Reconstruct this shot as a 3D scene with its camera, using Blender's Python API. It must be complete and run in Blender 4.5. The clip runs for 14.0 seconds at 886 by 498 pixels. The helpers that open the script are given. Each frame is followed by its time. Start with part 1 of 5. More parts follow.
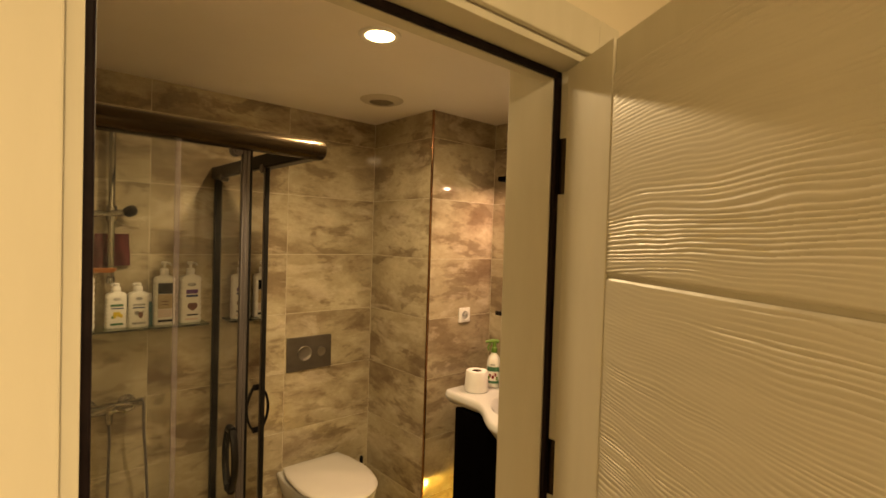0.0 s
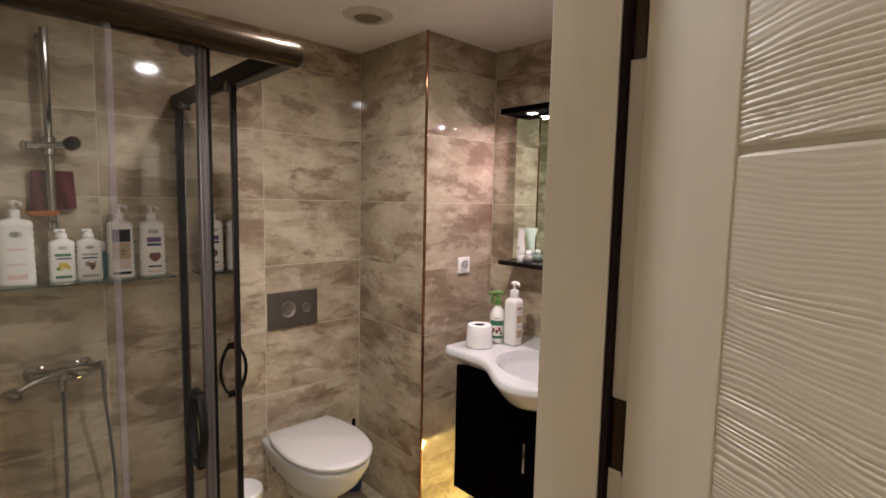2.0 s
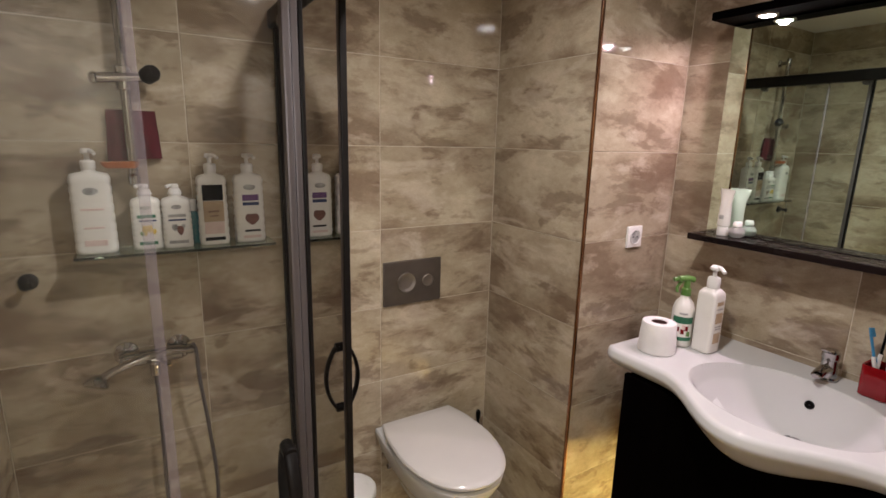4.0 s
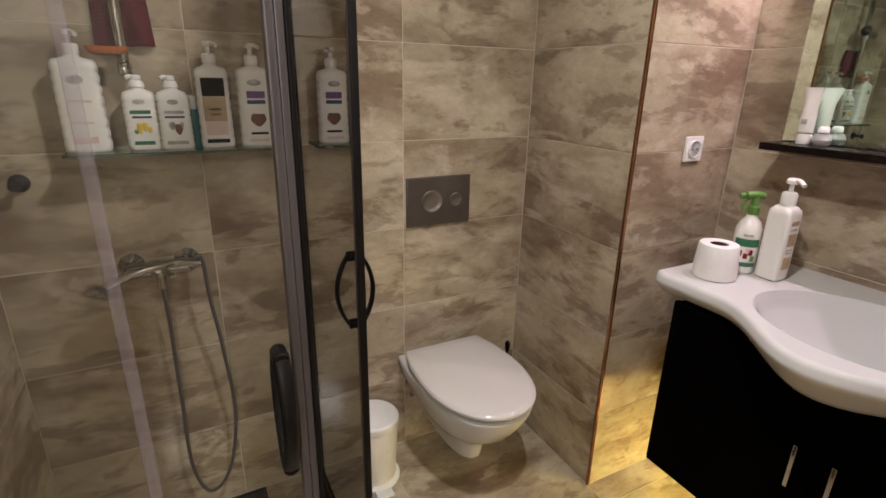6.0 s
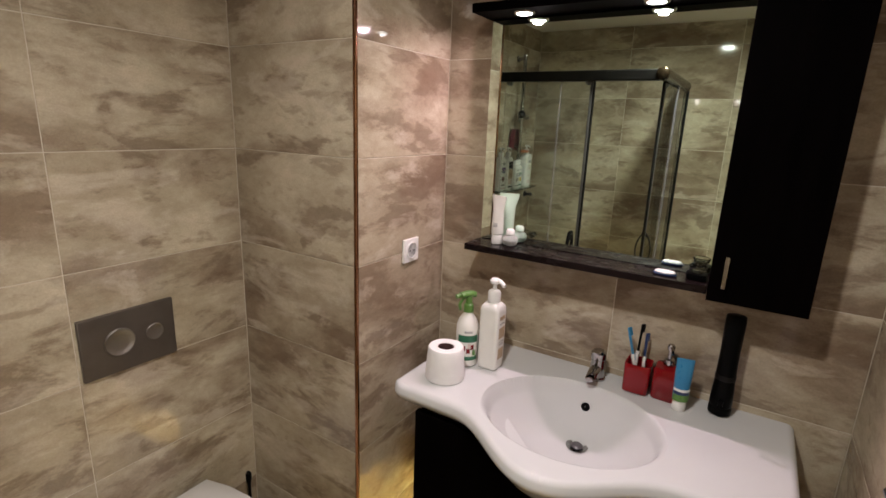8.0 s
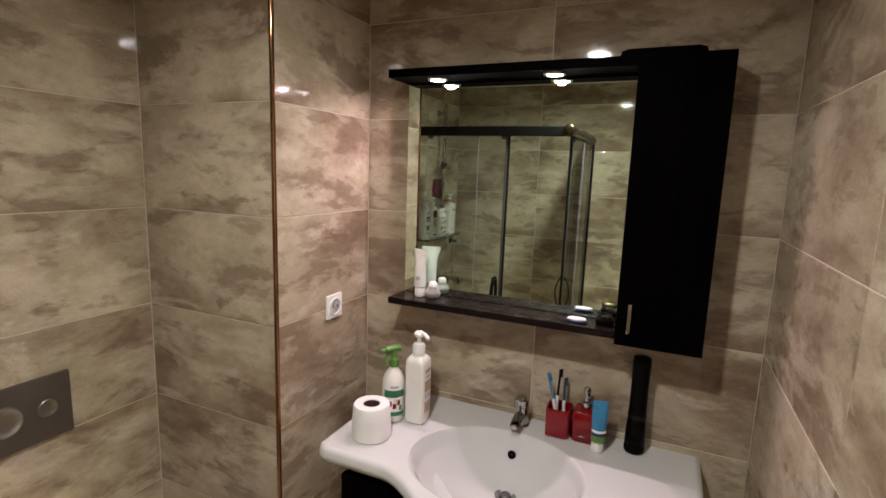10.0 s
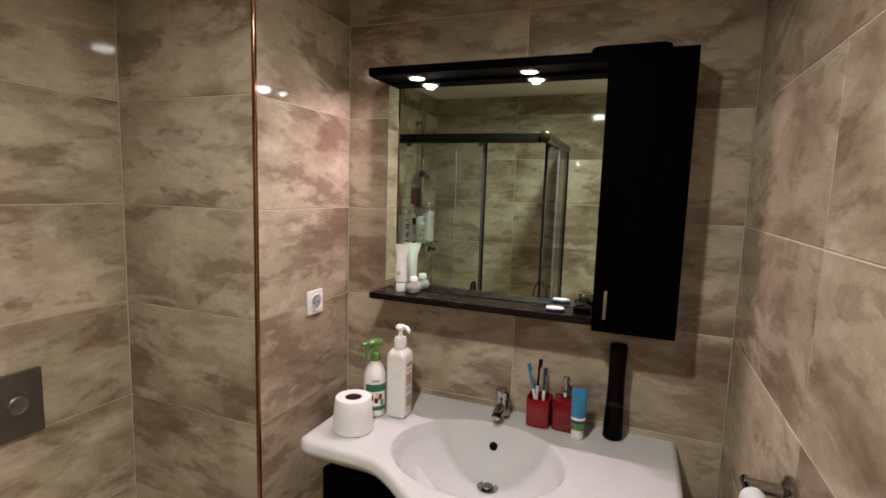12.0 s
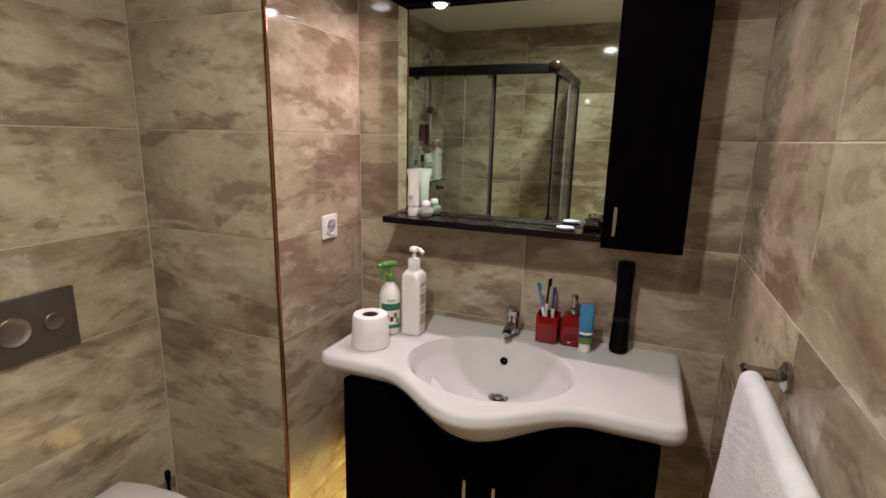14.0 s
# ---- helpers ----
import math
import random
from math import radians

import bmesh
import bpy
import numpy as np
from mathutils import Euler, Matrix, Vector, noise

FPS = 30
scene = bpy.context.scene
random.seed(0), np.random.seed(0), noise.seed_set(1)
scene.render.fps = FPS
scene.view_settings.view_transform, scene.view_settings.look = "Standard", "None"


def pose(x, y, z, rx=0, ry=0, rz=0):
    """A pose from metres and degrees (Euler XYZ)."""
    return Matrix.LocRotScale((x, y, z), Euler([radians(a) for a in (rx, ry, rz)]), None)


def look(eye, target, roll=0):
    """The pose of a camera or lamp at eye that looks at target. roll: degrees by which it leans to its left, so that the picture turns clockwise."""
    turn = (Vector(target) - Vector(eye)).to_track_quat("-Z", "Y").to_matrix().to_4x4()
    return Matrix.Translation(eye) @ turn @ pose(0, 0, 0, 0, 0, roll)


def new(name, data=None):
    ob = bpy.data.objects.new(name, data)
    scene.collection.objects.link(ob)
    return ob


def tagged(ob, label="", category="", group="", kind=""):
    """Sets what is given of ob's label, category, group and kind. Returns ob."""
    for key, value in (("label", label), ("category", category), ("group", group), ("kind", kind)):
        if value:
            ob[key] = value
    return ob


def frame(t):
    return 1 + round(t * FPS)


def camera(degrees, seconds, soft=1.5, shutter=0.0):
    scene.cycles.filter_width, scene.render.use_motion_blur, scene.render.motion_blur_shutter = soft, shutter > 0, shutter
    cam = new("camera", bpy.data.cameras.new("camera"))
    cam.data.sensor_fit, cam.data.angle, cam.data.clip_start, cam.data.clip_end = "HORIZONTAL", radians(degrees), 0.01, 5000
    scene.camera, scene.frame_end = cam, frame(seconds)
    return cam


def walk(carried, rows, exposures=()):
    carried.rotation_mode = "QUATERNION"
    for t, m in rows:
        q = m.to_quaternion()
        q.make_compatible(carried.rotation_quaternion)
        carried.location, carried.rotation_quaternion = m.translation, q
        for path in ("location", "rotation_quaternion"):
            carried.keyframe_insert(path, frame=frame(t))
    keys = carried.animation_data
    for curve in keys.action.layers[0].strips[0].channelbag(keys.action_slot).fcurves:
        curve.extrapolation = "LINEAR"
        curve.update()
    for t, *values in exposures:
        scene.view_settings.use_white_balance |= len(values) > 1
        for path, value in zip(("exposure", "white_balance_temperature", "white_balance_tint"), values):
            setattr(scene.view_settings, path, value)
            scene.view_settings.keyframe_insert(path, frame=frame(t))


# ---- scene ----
cam = camera(83.5, 14.0, soft=1.65)
PATH = [
    (0, (-0.018, -0.018, 1.607), (1.309, 1.478, 1.559), 1.8),
    (0.5, (-0.024, -0.021, 1.598), (1.343, 1.438, 1.549), 1.9),
    (1, (-0.01, -0.014, 1.568), (1.378, 1.425, 1.493), 1.7),
    (1.5, (0.025, 0.046, 1.524), (1.412, 1.481, 1.397), 1.6),
    (2, (0.11, 0.204, 1.507), (1.477, 1.651, 1.313), 1.2),
    (2.5, (0.185, 0.365, 1.508), (1.51, 1.842, 1.254), 1.2),
    (3, (0.27, 0.527, 1.536), (1.477, 2.086, 1.204), 0.9),
    (3.5, (0.304, 0.639, 1.536), (1.401, 2.269, 1.158), 1.3),
    (6, (0.397, 0.824, 1.386), (1.278, 2.501, 0.744), 1.2),
    (6.5, (0.474, 0.846, 1.446), (1.49, 2.428, 0.764), 1.7),
    (7, (0.521, 0.894, 1.525), (1.788, 2.282, 0.842), 2.4),
    (7.5, (0.551, 0.926, 1.556), (2.056, 2.101, 0.96), 1.9),
    (8, (0.555, 0.947, 1.595), (2.2, 1.974, 1.106), 2.2),
    (8.5, (0.55, 0.964, 1.625), (2.275, 1.894, 1.224), 2.1),
    (9, (0.549, 0.95, 1.637), (2.309, 1.826, 1.266), 2.1),
    (11.5, (0.54, 0.897, 1.597), (2.383, 1.637, 1.362), 1.8),
    (12, (0.515, 0.907, 1.565), (2.362, 1.637, 1.33), 1.8),
    (12.5, (0.507, 0.896, 1.539), (2.348, 1.628, 1.267), 1.6),
    (13, (0.503, 0.897, 1.503), (2.335, 1.633, 1.184), 1.6),
    (13.5, (0.485, 0.906, 1.499), (2.305, 1.642, 1.119), 1.4),
    (14, (0.469, 0.908, 1.489), (2.278, 1.641, 1.053), 1.3),
]

walk(cam, [(t, look(eye, target, roll)) for t, eye, target, roll in PATH],
     exposures=[(0.0, -0.12, 17000, 10), (0.2, -0.04, 11500, 14), (0.5, 0.05, 6900, 20), (0.8, 0.05, 6500, 17), (1.3, 0.06, 6150, 13), (3.0, 0.02, 6050, 13), (8.0, -0.09, 6100, 10), (14.0, -0.11, 6150, 8)])

# ---- world and lamps ----
world = bpy.data.worlds.new("world")
scene.world = world
world.use_nodes = True
world.node_tree.nodes["Background"].inputs[0].default_value = (0.5, 0.6, 0.8, 1)
world.node_tree.nodes["Background"].inputs[1].default_value = 0.02


def lamp(name, kind, m, energy, colour, size=0.05, cone=None):
    data = bpy.data.lights.new(name, kind)
    data.energy, data.color = energy, colour
    if kind == "AREA":
        data.shape, data.size = "DISK", size
    else:
        data.shadow_soft_size = size
    if cone:
        data.spot_size, data.spot_blend = radians(cone), 0.12
    ob = new(name, data)
    ob.matrix_world = m
    return ob


DOWN = (0.850, 1.286)
SPOTS = ((1.912, 1.560), (1.912, 1.220))
down_bulb = lamp("downlight_bulb", "AREA", pose(DOWN[0], DOWN[1], 2.206), 18.0, (1.0, 0.915, 0.835), 0.085)
down_bulb.data.spread = radians(170)
for sx, sy in SPOTS:
    lamp("canopy_bulb", "AREA", pose(sx, sy, 1.8872), 3.6, (1.0, 0.71, 0.765), 0.022)
lamp("hall_bulb", "AREA", pose(-0.20, -1.30, 2.36), 51, (1.0, 0.92, 0.82), 0.28)

# ---- materials ----


def material(name, colour, rough=0.5, metal=0.0, spec=0.5):
    m = bpy.data.materials.new(name)
    m.use_nodes = True
    b = m.node_tree.nodes["Principled BSDF"]
    b.inputs["Base Color"].default_value = (*colour, 1)
    b.inputs["Roughness"].default_value = rough
    b.inputs["Metallic"].default_value = metal
    b.inputs["Specular IOR Level"].default_value = spec
    return m, m.node_tree.nodes, m.node_tree.links, b


def ramp(nodes, stops):
    r = nodes.new("ShaderNodeValToRGB")
    e = r.color_ramp.elements
    while len(e) < len(stops):
        e.new(0.5)
    for k, (p, c) in zip(e, stops):
        k.position, k.color = p, (*c, 1)
    return r


def noise_node(nodes, links, vec, scale, detail=4, rough=0.55, dist=0.0):
    n = nodes.new("ShaderNodeTexNoise")
    n.inputs["Scale"].default_value, n.inputs["Detail"].default_value = scale, detail
    n.inputs["Roughness"].default_value, n.inputs["Distortion"].default_value = rough, dist
    links.new(vec, n.inputs["Vector"])
    return n


def varied(name, low, high, rough=0.5, metal=0.0, scale=9.0, stretch=(1, 1, 1), bump=0.0, bscale=60.0, rvar=0.08, spec=0.5):
    """A surface with two scales of variation in colour, gloss and relief."""
    m, nodes, links, b = material(name, low, rough, metal, spec)
    tc = nodes.new("ShaderNodeTexCoord")
    mp = nodes.new("ShaderNodeMapping")
    mp.inputs["Scale"].default_value = stretch
    links.new(tc.outputs["Object"], mp.inputs["Vector"])
    n = noise_node(nodes, links, mp.outputs[0], scale, 6)
    r = ramp(nodes, [(0.3, low), (0.7, high)])
    links.new(n.outputs["Fac"], r.inputs[0])
    links.new(r.outputs[0], b.inputs["Base Color"])
    f = noise_node(nodes, links, mp.outputs[0], bscale, 3)
    mr = nodes.new("ShaderNodeMapRange")
    mr.inputs["To Min"].default_value, mr.inputs["To Max"].default_value = max(0.02, rough - rvar), rough + rvar
    links.new(f.outputs["Fac"], mr.inputs["Value"])
    links.new(mr.outputs[0], b.inputs["Roughness"])
    if bump:
        bu = nodes.new("ShaderNodeBump")
        bu.inputs["Strength"].default_value, bu.inputs["Distance"].default_value = bump, 0.002
        links.new(f.outputs["Fac"], bu.inputs["Height"])
        links.new(bu.outputs[0], b.inputs["Normal"])
    return m


def marble_tile(name, rough):
    """Glazed stone-look tile: clouded beige and brown with slanting drifts and pale wisps, another piece of stone for each tile."""
    m, nodes, links, b = material(name, (0.4, 0.33, 0.25), rough)
    tc, info = nodes.new("ShaderNodeTexCoord"), nodes.new("ShaderNodeObjectInfo")
    mul = nodes.new("ShaderNodeVectorMath")
    mul.operation = "SCALE"
    mul.inputs[0].default_value = (37.0, 19.0, 53.0)
    links.new(info.outputs["Random"], mul.inputs["Scale"])
    add = nodes.new("ShaderNodeVectorMath")
    links.new(tc.outputs["Object"], add.inputs[0])
    links.new(mul.outputs[0], add.inputs[1])
    mp = nodes.new("ShaderNodeMapping")
    mp.inputs["Rotation"].default_value = (0, 0, radians(-20))
    mp.inputs["Scale"].default_value = (0.82, 1.25, 1)
    links.new(add.outputs[0], mp.inputs["Vector"])
    v = mp.outputs[0]
    cloud = noise_node(nodes, links, v, 3.6, 6, 0.58, 0.1)
    base = ramp(nodes, [(0.34, (0.345, 0.285, 0.197)), (0.50, (0.440, 0.374, 0.268)), (0.66, (0.55, 0.478, 0.355))])
    links.new(cloud.outputs["Fac"], base.inputs[0])

    def over(below, fac, colour, amount):
        mix = nodes.new("ShaderNodeMix")
        mix.data_type = "RGBA"
        mr = nodes.new("ShaderNodeMath")
        mr.operation = "MULTIPLY"
        mr.inputs[1].default_value = amount
        links.new(fac, mr.inputs[0])
        links.new(mr.outputs[0], mix.inputs["Factor"])
        links.new(below, mix.inputs["A"])
        mix.inputs["B"].default_value = (*colour, 1)
        return mix.outputs["Result"]

    def mask(n, lo, hi):
        rr = ramp(nodes, [(lo, (0, 0, 0)), (hi, (1, 1, 1))])
        links.new(n.outputs["Fac"], rr.inputs[0])
        return rr.outputs[0]

    drift = nodes.new("ShaderNodeMapping")
    drift.inputs["Rotation"].default_value = (0, 0, radians(28))
    drift.inputs["Scale"].default_value = (0.66, 1.55, 1)
    drift.inputs["Location"].default_value = (5.3, 1.7, 2.2)
    links.new(add.outputs[0], drift.inputs["Vector"])
    broad = noise_node(nodes, links, drift.outputs[0], 2.9, 8, 0.58, 0.30)
    col = over(base.outputs[0], mask(broad, 0.475, 0.61), (0.200, 0.138, 0.090), 0.82)
    blot = noise_node(nodes, links, drift.outputs[0], 5.4, 8, 0.60, 0.35)
    col = over(col, mask(blot, 0.54, 0.60), (0.165, 0.112, 0.073), 0.60)
    small = noise_node(nodes, links, drift.outputs[0], 12.0, 7, 0.60, 0.25)
    col = over(col, mask(small, 0.57, 0.64), (0.190, 0.133, 0.087), 0.42)
    wisp = noise_node(nodes, links, drift.outputs[0], 5.2, 8, 0.62, 0.5)
    col = over(col, mask(wisp, 0.555, 0.63), (0.58, 0.50, 0.39), 0.55)
    smoke = noise_node(nodes, links, v, 34.0, 6, 0.68, 0.2)
    sr = ramp(nodes, [(0.30, (0.86, 0.84, 0.81)), (0.60, (1.03, 1.03, 1.03))])
    links.new(smoke.outputs["Fac"], sr.inputs[0])
    dark = nodes.new("ShaderNodeMix")
    dark.data_type, dark.blend_type = "RGBA", "MULTIPLY"
    dark.inputs["Factor"].default_value = 0.85
    links.new(col, dark.inputs["A"])
    links.new(sr.outputs[0], dark.inputs["B"])
    grain = noise_node(nodes, links, add.outputs[0], 210, 3, 0.6)
    gr = ramp(nodes, [(0.3, (0.9, 0.9, 0.9)), (0.7, (1.06, 1.06, 1.06))])
    links.new(grain.outputs["Fac"], gr.inputs[0])
    out = nodes.new("ShaderNodeMix")
    out.data_type, out.blend_type = "RGBA", "MULTIPLY"
    out.inputs["Factor"].default_value = 1
    links.new(dark.outputs["Result"], out.inputs["A"])
    links.new(gr.outputs[0], out.inputs["B"])
    links.new(out.outputs["Result"], b.inputs["Base Color"])
    mr = nodes.new("ShaderNodeMapRange")
    mr.inputs["To Min"].default_value, mr.inputs["To Max"].default_value = rough * 0.75, rough * 1.5
    links.new(smoke.outputs["Fac"], mr.inputs["Value"])
    links.new(mr.outputs[0], b.inputs["Roughness"])
    bu = nodes.new("ShaderNodeBump")
    bu.inputs["Strength"].default_value, bu.inputs["Distance"].default_value = 0.05, 0.001
    links.new(wisp.outputs["Fac"], bu.inputs["Height"])
    links.new(bu.outputs[0], b.inputs["Normal"])
    return m


def glass(name, tint=(0.93, 0.96, 0.95), rough=0.0, ior=1.45):
    m, nodes, links, b = material(name, tint, rough)
    b.inputs["Transmission Weight"].default_value = 1.0
    b.inputs["IOR"].default_value = ior
    return m


def sheet_glass(name, tint):
    """Flat pane glass: each face lets tinted light straight through and reflects by Fresnel."""
    m = bpy.data.materials.new(name)
    m.use_nodes = True
    nodes, links = m.node_tree.nodes, m.node_tree.links
    nodes.remove(nodes["Principled BSDF"])
    clear, shine, fres, mix = (nodes.new("ShaderNode" + k) for k in ("BsdfTransparent", "BsdfGlossy", "Fresnel", "MixShader"))
    tc = nodes.new("ShaderNodeTexCoord")
    film = noise_node(nodes, links, tc.outputs["Object"], 5.0, 5, 0.6)
    fr = ramp(nodes, [(0.35, tuple(c * 0.965 for c in tint)), (0.65, tint)])
    links.new(film.outputs["Fac"], fr.inputs[0])
    links.new(fr.outputs[0], clear.inputs["Color"])
    shine.inputs["Roughness"].default_value = 0.015
    fres.inputs["IOR"].default_value = 1.31
    links.new(fres.outputs[0], mix.inputs[0])
    links.new(clear.outputs[0], mix.inputs[1])
    links.new(shine.outputs[0], mix.inputs[2])
    # dried water film that scatters a little light
    haze, over = nodes.new("ShaderNodeBsdfDiffuse"), nodes.new("ShaderNodeMixShader")
    haze.inputs["Color"].default_value = (0.75, 0.76, 0.74, 1)
    spots = noise_node(nodes, links, tc.outputs["Object"], 9.0, 6, 0.65)
    hr = nodes.new("ShaderNodeMapRange")
    hr.inputs["From Min"].default_value, hr.inputs["From Max"].default_value = 0.3, 0.7
    hr.inputs["To Min"].default_value, hr.inputs["To Max"].default_value = 0.008, 0.028
    links.new(spots.outputs["Fac"], hr.inputs["Value"])
    links.new(hr.outputs[0], over.inputs[0])
    links.new(mix.outputs[0], over.inputs[1])
    links.new(haze.outputs[0], over.inputs[2])
    links.new(over.outputs[0], nodes["Material Output"].inputs[0])
    return m


def glow(name, colour, strength):
    m, nodes, links, b = material(name, colour, 0.4)
    b.inputs["Emission Color"].default_value = (*colour, 1)
    b.inputs["Emission Strength"].default_value = strength
    return m


TILE = marble_tile("marble_wall_tile", 0.055)
FLOOR_TILE = marble_tile("marble_floor_tile", 0.14)
GROUT = varied("grout", (0.50, 0.435, 0.335), (0.59, 0.52, 0.405), 0.8, scale=14, bump=0.3, bscale=300)
PLASTER = varied("ceiling_paint", (0.80, 0.755, 0.70), (0.84, 0.795, 0.74), 0.75, scale=3, bump=0.06, bscale=220)
HALL_PAINT = varied("hall_paint", (0.70, 0.64, 0.53), (0.75, 0.69, 0.58), 0.7, scale=3, bump=0.08, bscale=180)
HALL_FLOOR = varied("hall_laminate", (0.22, 0.15, 0.09), (0.34, 0.24, 0.15), 0.35, scale=6, stretch=(1, 9, 1), bump=0.1)
CREAM = varied("cream_lacquer", (0.60, 0.572, 0.485), (0.645, 0.615, 0.53), 0.6, scale=4, stretch=(5, 5, 1), bump=0.05, bscale=70, spec=0.14)
PANEL = varied("cream_embossed_lacquer", (0.60, 0.57, 0.49), (0.65, 0.62, 0.54), 0.42, scale=5, stretch=(1, 1, 12), bump=0.15, bscale=18)
GASKET = varied("dark_brown_gasket", (0.008, 0.004, 0.005), (0.016, 0.009, 0.010), 0.6, scale=40, spec=0.12)
BRONZE = varied("dark_bronze_metal", (0.028, 0.018, 0.010), (0.055, 0.036, 0.020), 0.24, 0.75, scale=12, stretch=(1, 1, 4), rvar=0.06)
GREY_METAL = varied("grey_anodised_metal", (0.098, 0.088, 0.092), (0.145, 0.131, 0.136), 0.36, 0.5, scale=10, stretch=(1, 1, 0.3))
BLACK_METAL = varied("black_coated_metal", (0.004, 0.0032, 0.0032), (0.009, 0.0075, 0.0065), 0.42, 0.05, scale=20, spec=0.18)
SEAL = varied("translucent_seal", (0.33, 0.29, 0.34), (0.40, 0.36, 0.40), 0.35, scale=8)
SEAL.node_tree.nodes["Principled BSDF"].inputs["Alpha"].default_value = 0.24
GLASS = sheet_glass("shower_glass", (0.94, 0.952, 0.942))
SHELF_GLASS = glass("shelf_glass", (0.62, 0.80, 0.72))
CLEAR = glass("clear_glass", (0.95, 0.97, 0.97))
MIRROR, _n, _l, _b = material("mirror_silver", (0.79, 0.95, 0.84), 0.0, 1.0)
CHROME = varied("chrome", (0.37, 0.36, 0.355), (0.47, 0.46, 0.45), 0.07, 1.0, scale=15, rvar=0.04)
COPPER = varied("bronze_trim", (0.26, 0.125, 0.07), (0.40, 0.21, 0.12), 0.13, 1.0, scale=18, stretch=(1, 1, 0.2))
CERAMIC = varied("white_ceramic", (0.57, 0.57, 0.56), (0.60, 0.60, 0.59), 0.045, scale=4, rvar=0.025)
SEAT = varied("white_seat_plastic", (0.62, 0.60, 0.565), (0.66, 0.64, 0.60), 0.16, scale=5, rvar=0.05)
BLACK_WOOD = varied("black_brown_laminate", (0.0007, 0.0005, 0.0005), (0.0018, 0.0012, 0.0012), 0.5, scale=4, stretch=(6, 6, 1), bump=0.12, bscale=40, spec=0.01)
SHELF_WOOD = varied("dark_brown_shelf_laminate", (0.006, 0.0035, 0.0035), (0.013, 0.008, 0.008), 0.26, scale=5, stretch=(1, 0.4, 1), bump=0.1, bscale=40, spec=0.22)
PLATE = varied("graphite_satin", (0.105, 0.088, 0.074), (0.135, 0.115, 0.098), 0.36, 0.55, scale=14)
PLATE_BUTTON = varied("graphite_button", (0.25, 0.23, 0.21), (0.31, 0.285, 0.26), 0.40, 0.9, scale=14)
WHITE = varied("white_plastic", (0.74, 0.73, 0.70), (0.80, 0.79, 0.76), 0.3, scale=12)
BOTTLE = varied("white_bottle_plastic", (0.70, 0.69, 0.64), (0.76, 0.75, 0.70), 0.33, scale=10)
PAPER = varied("soft_paper", (0.74, 0.72, 0.70), (0.82, 0.80, 0.78), 0.9, scale=20, bump=0.5, bscale=240)
CARD = varied("brown_card", (0.055, 0.022, 0.020), (0.09, 0.04, 0.034), 0.9, scale=30)
TOWEL = varied("white_terry", (0.53, 0.535, 0.54), (0.62, 0.625, 0.63), 0.95, scale=18, bump=1.0, bscale=420)
CLOTH = varied("burgundy_cloth", (0.062, 0.003, 0.008), (0.10, 0.006, 0.015), 0.95, scale=16, bump=0.35, bscale=180)
RED = varied("red_acrylic", (0.15, 0.002, 0.004), (0.21, 0.004, 0.007), 0.07, scale=6, rvar=0.05)
GREEN = varied("green_plastic", (0.075, 0.17, 0.03), (0.11, 0.23, 0.05), 0.3, scale=10)
DARK_GREEN = varied("dark_green_print", (0.02, 0.12, 0.06), (0.03, 0.16, 0.08), 0.4)
BLUE = varied("blue_print", (0.03, 0.17, 0.33), (0.05, 0.24, 0.42), 0.3)
NAVY = varied("navy_plastic", (0.01, 0.025, 0.09), (0.015, 0.04, 0.13), 0.35)
BLACK = varied("black_plastic", (0.0014, 0.0014, 0.0014), (0.003, 0.003, 0.003), 0.34, scale=20, spec=0.06)
PURPLE = varied("purple_print", (0.09, 0.03, 0.14), (0.13, 0.05, 0.19), 0.4)
BROWN = varied("brown_print", (0.11, 0.04, 0.03), (0.18, 0.07, 0.05), 0.5, scale=60)
YELLOW = varied("yellow_print", (0.55, 0.38, 0.03), (0.72, 0.55, 0.10), 0.5, scale=60)
GREYP = varied("grey_print", (0.16, 0.16, 0.15), (0.5, 0.5, 0.48), 0.5, scale=50)
GOLD = varied("gold_print", (0.36, 0.26, 0.16), (0.48, 0.36, 0.22), 0.45, scale=40)
PINKP = varied("pink_print", (0.60, 0.46, 0.42), (0.68, 0.55, 0.50), 0.5, scale=40)
TEAL = varied("teal_plastic", (0.01, 0.12, 0.14), (0.02, 0.17, 0.19), 0.3)
ORANGE = varied("orange_plastic", (0.34, 0.10, 0.03), (0.42, 0.14, 0.05), 0.35)
VENT = varied("vent_plastic", (0.50, 0.45, 0.38), (0.56, 0.51, 0.43), 0.5, scale=12)
VENT_DARK = varied("vent_dusty", (0.10, 0.085, 0.065), (0.16, 0.135, 0.105), 0.7, scale=30)
VENT_DUSTY = varied("vent_slat_dusty", (0.20, 0.165, 0.115), (0.27, 0.225, 0.16), 0.7, scale=30)
SOAP = varied("white_soap", (0.78, 0.77, 0.74), (0.82, 0.81, 0.78), 0.4)
LAMP_GLOW = glow("lamp_lens", (1.0, 0.93, 0.80), 14)
SPOT_GLOW = glow("spot_lens", (1.0, 0.88, 0.86), 16)
AMBER_GLOW = glow("amber_lens", (1.0, 0.76, 0.24), 250)

# ---- mesh helpers ----


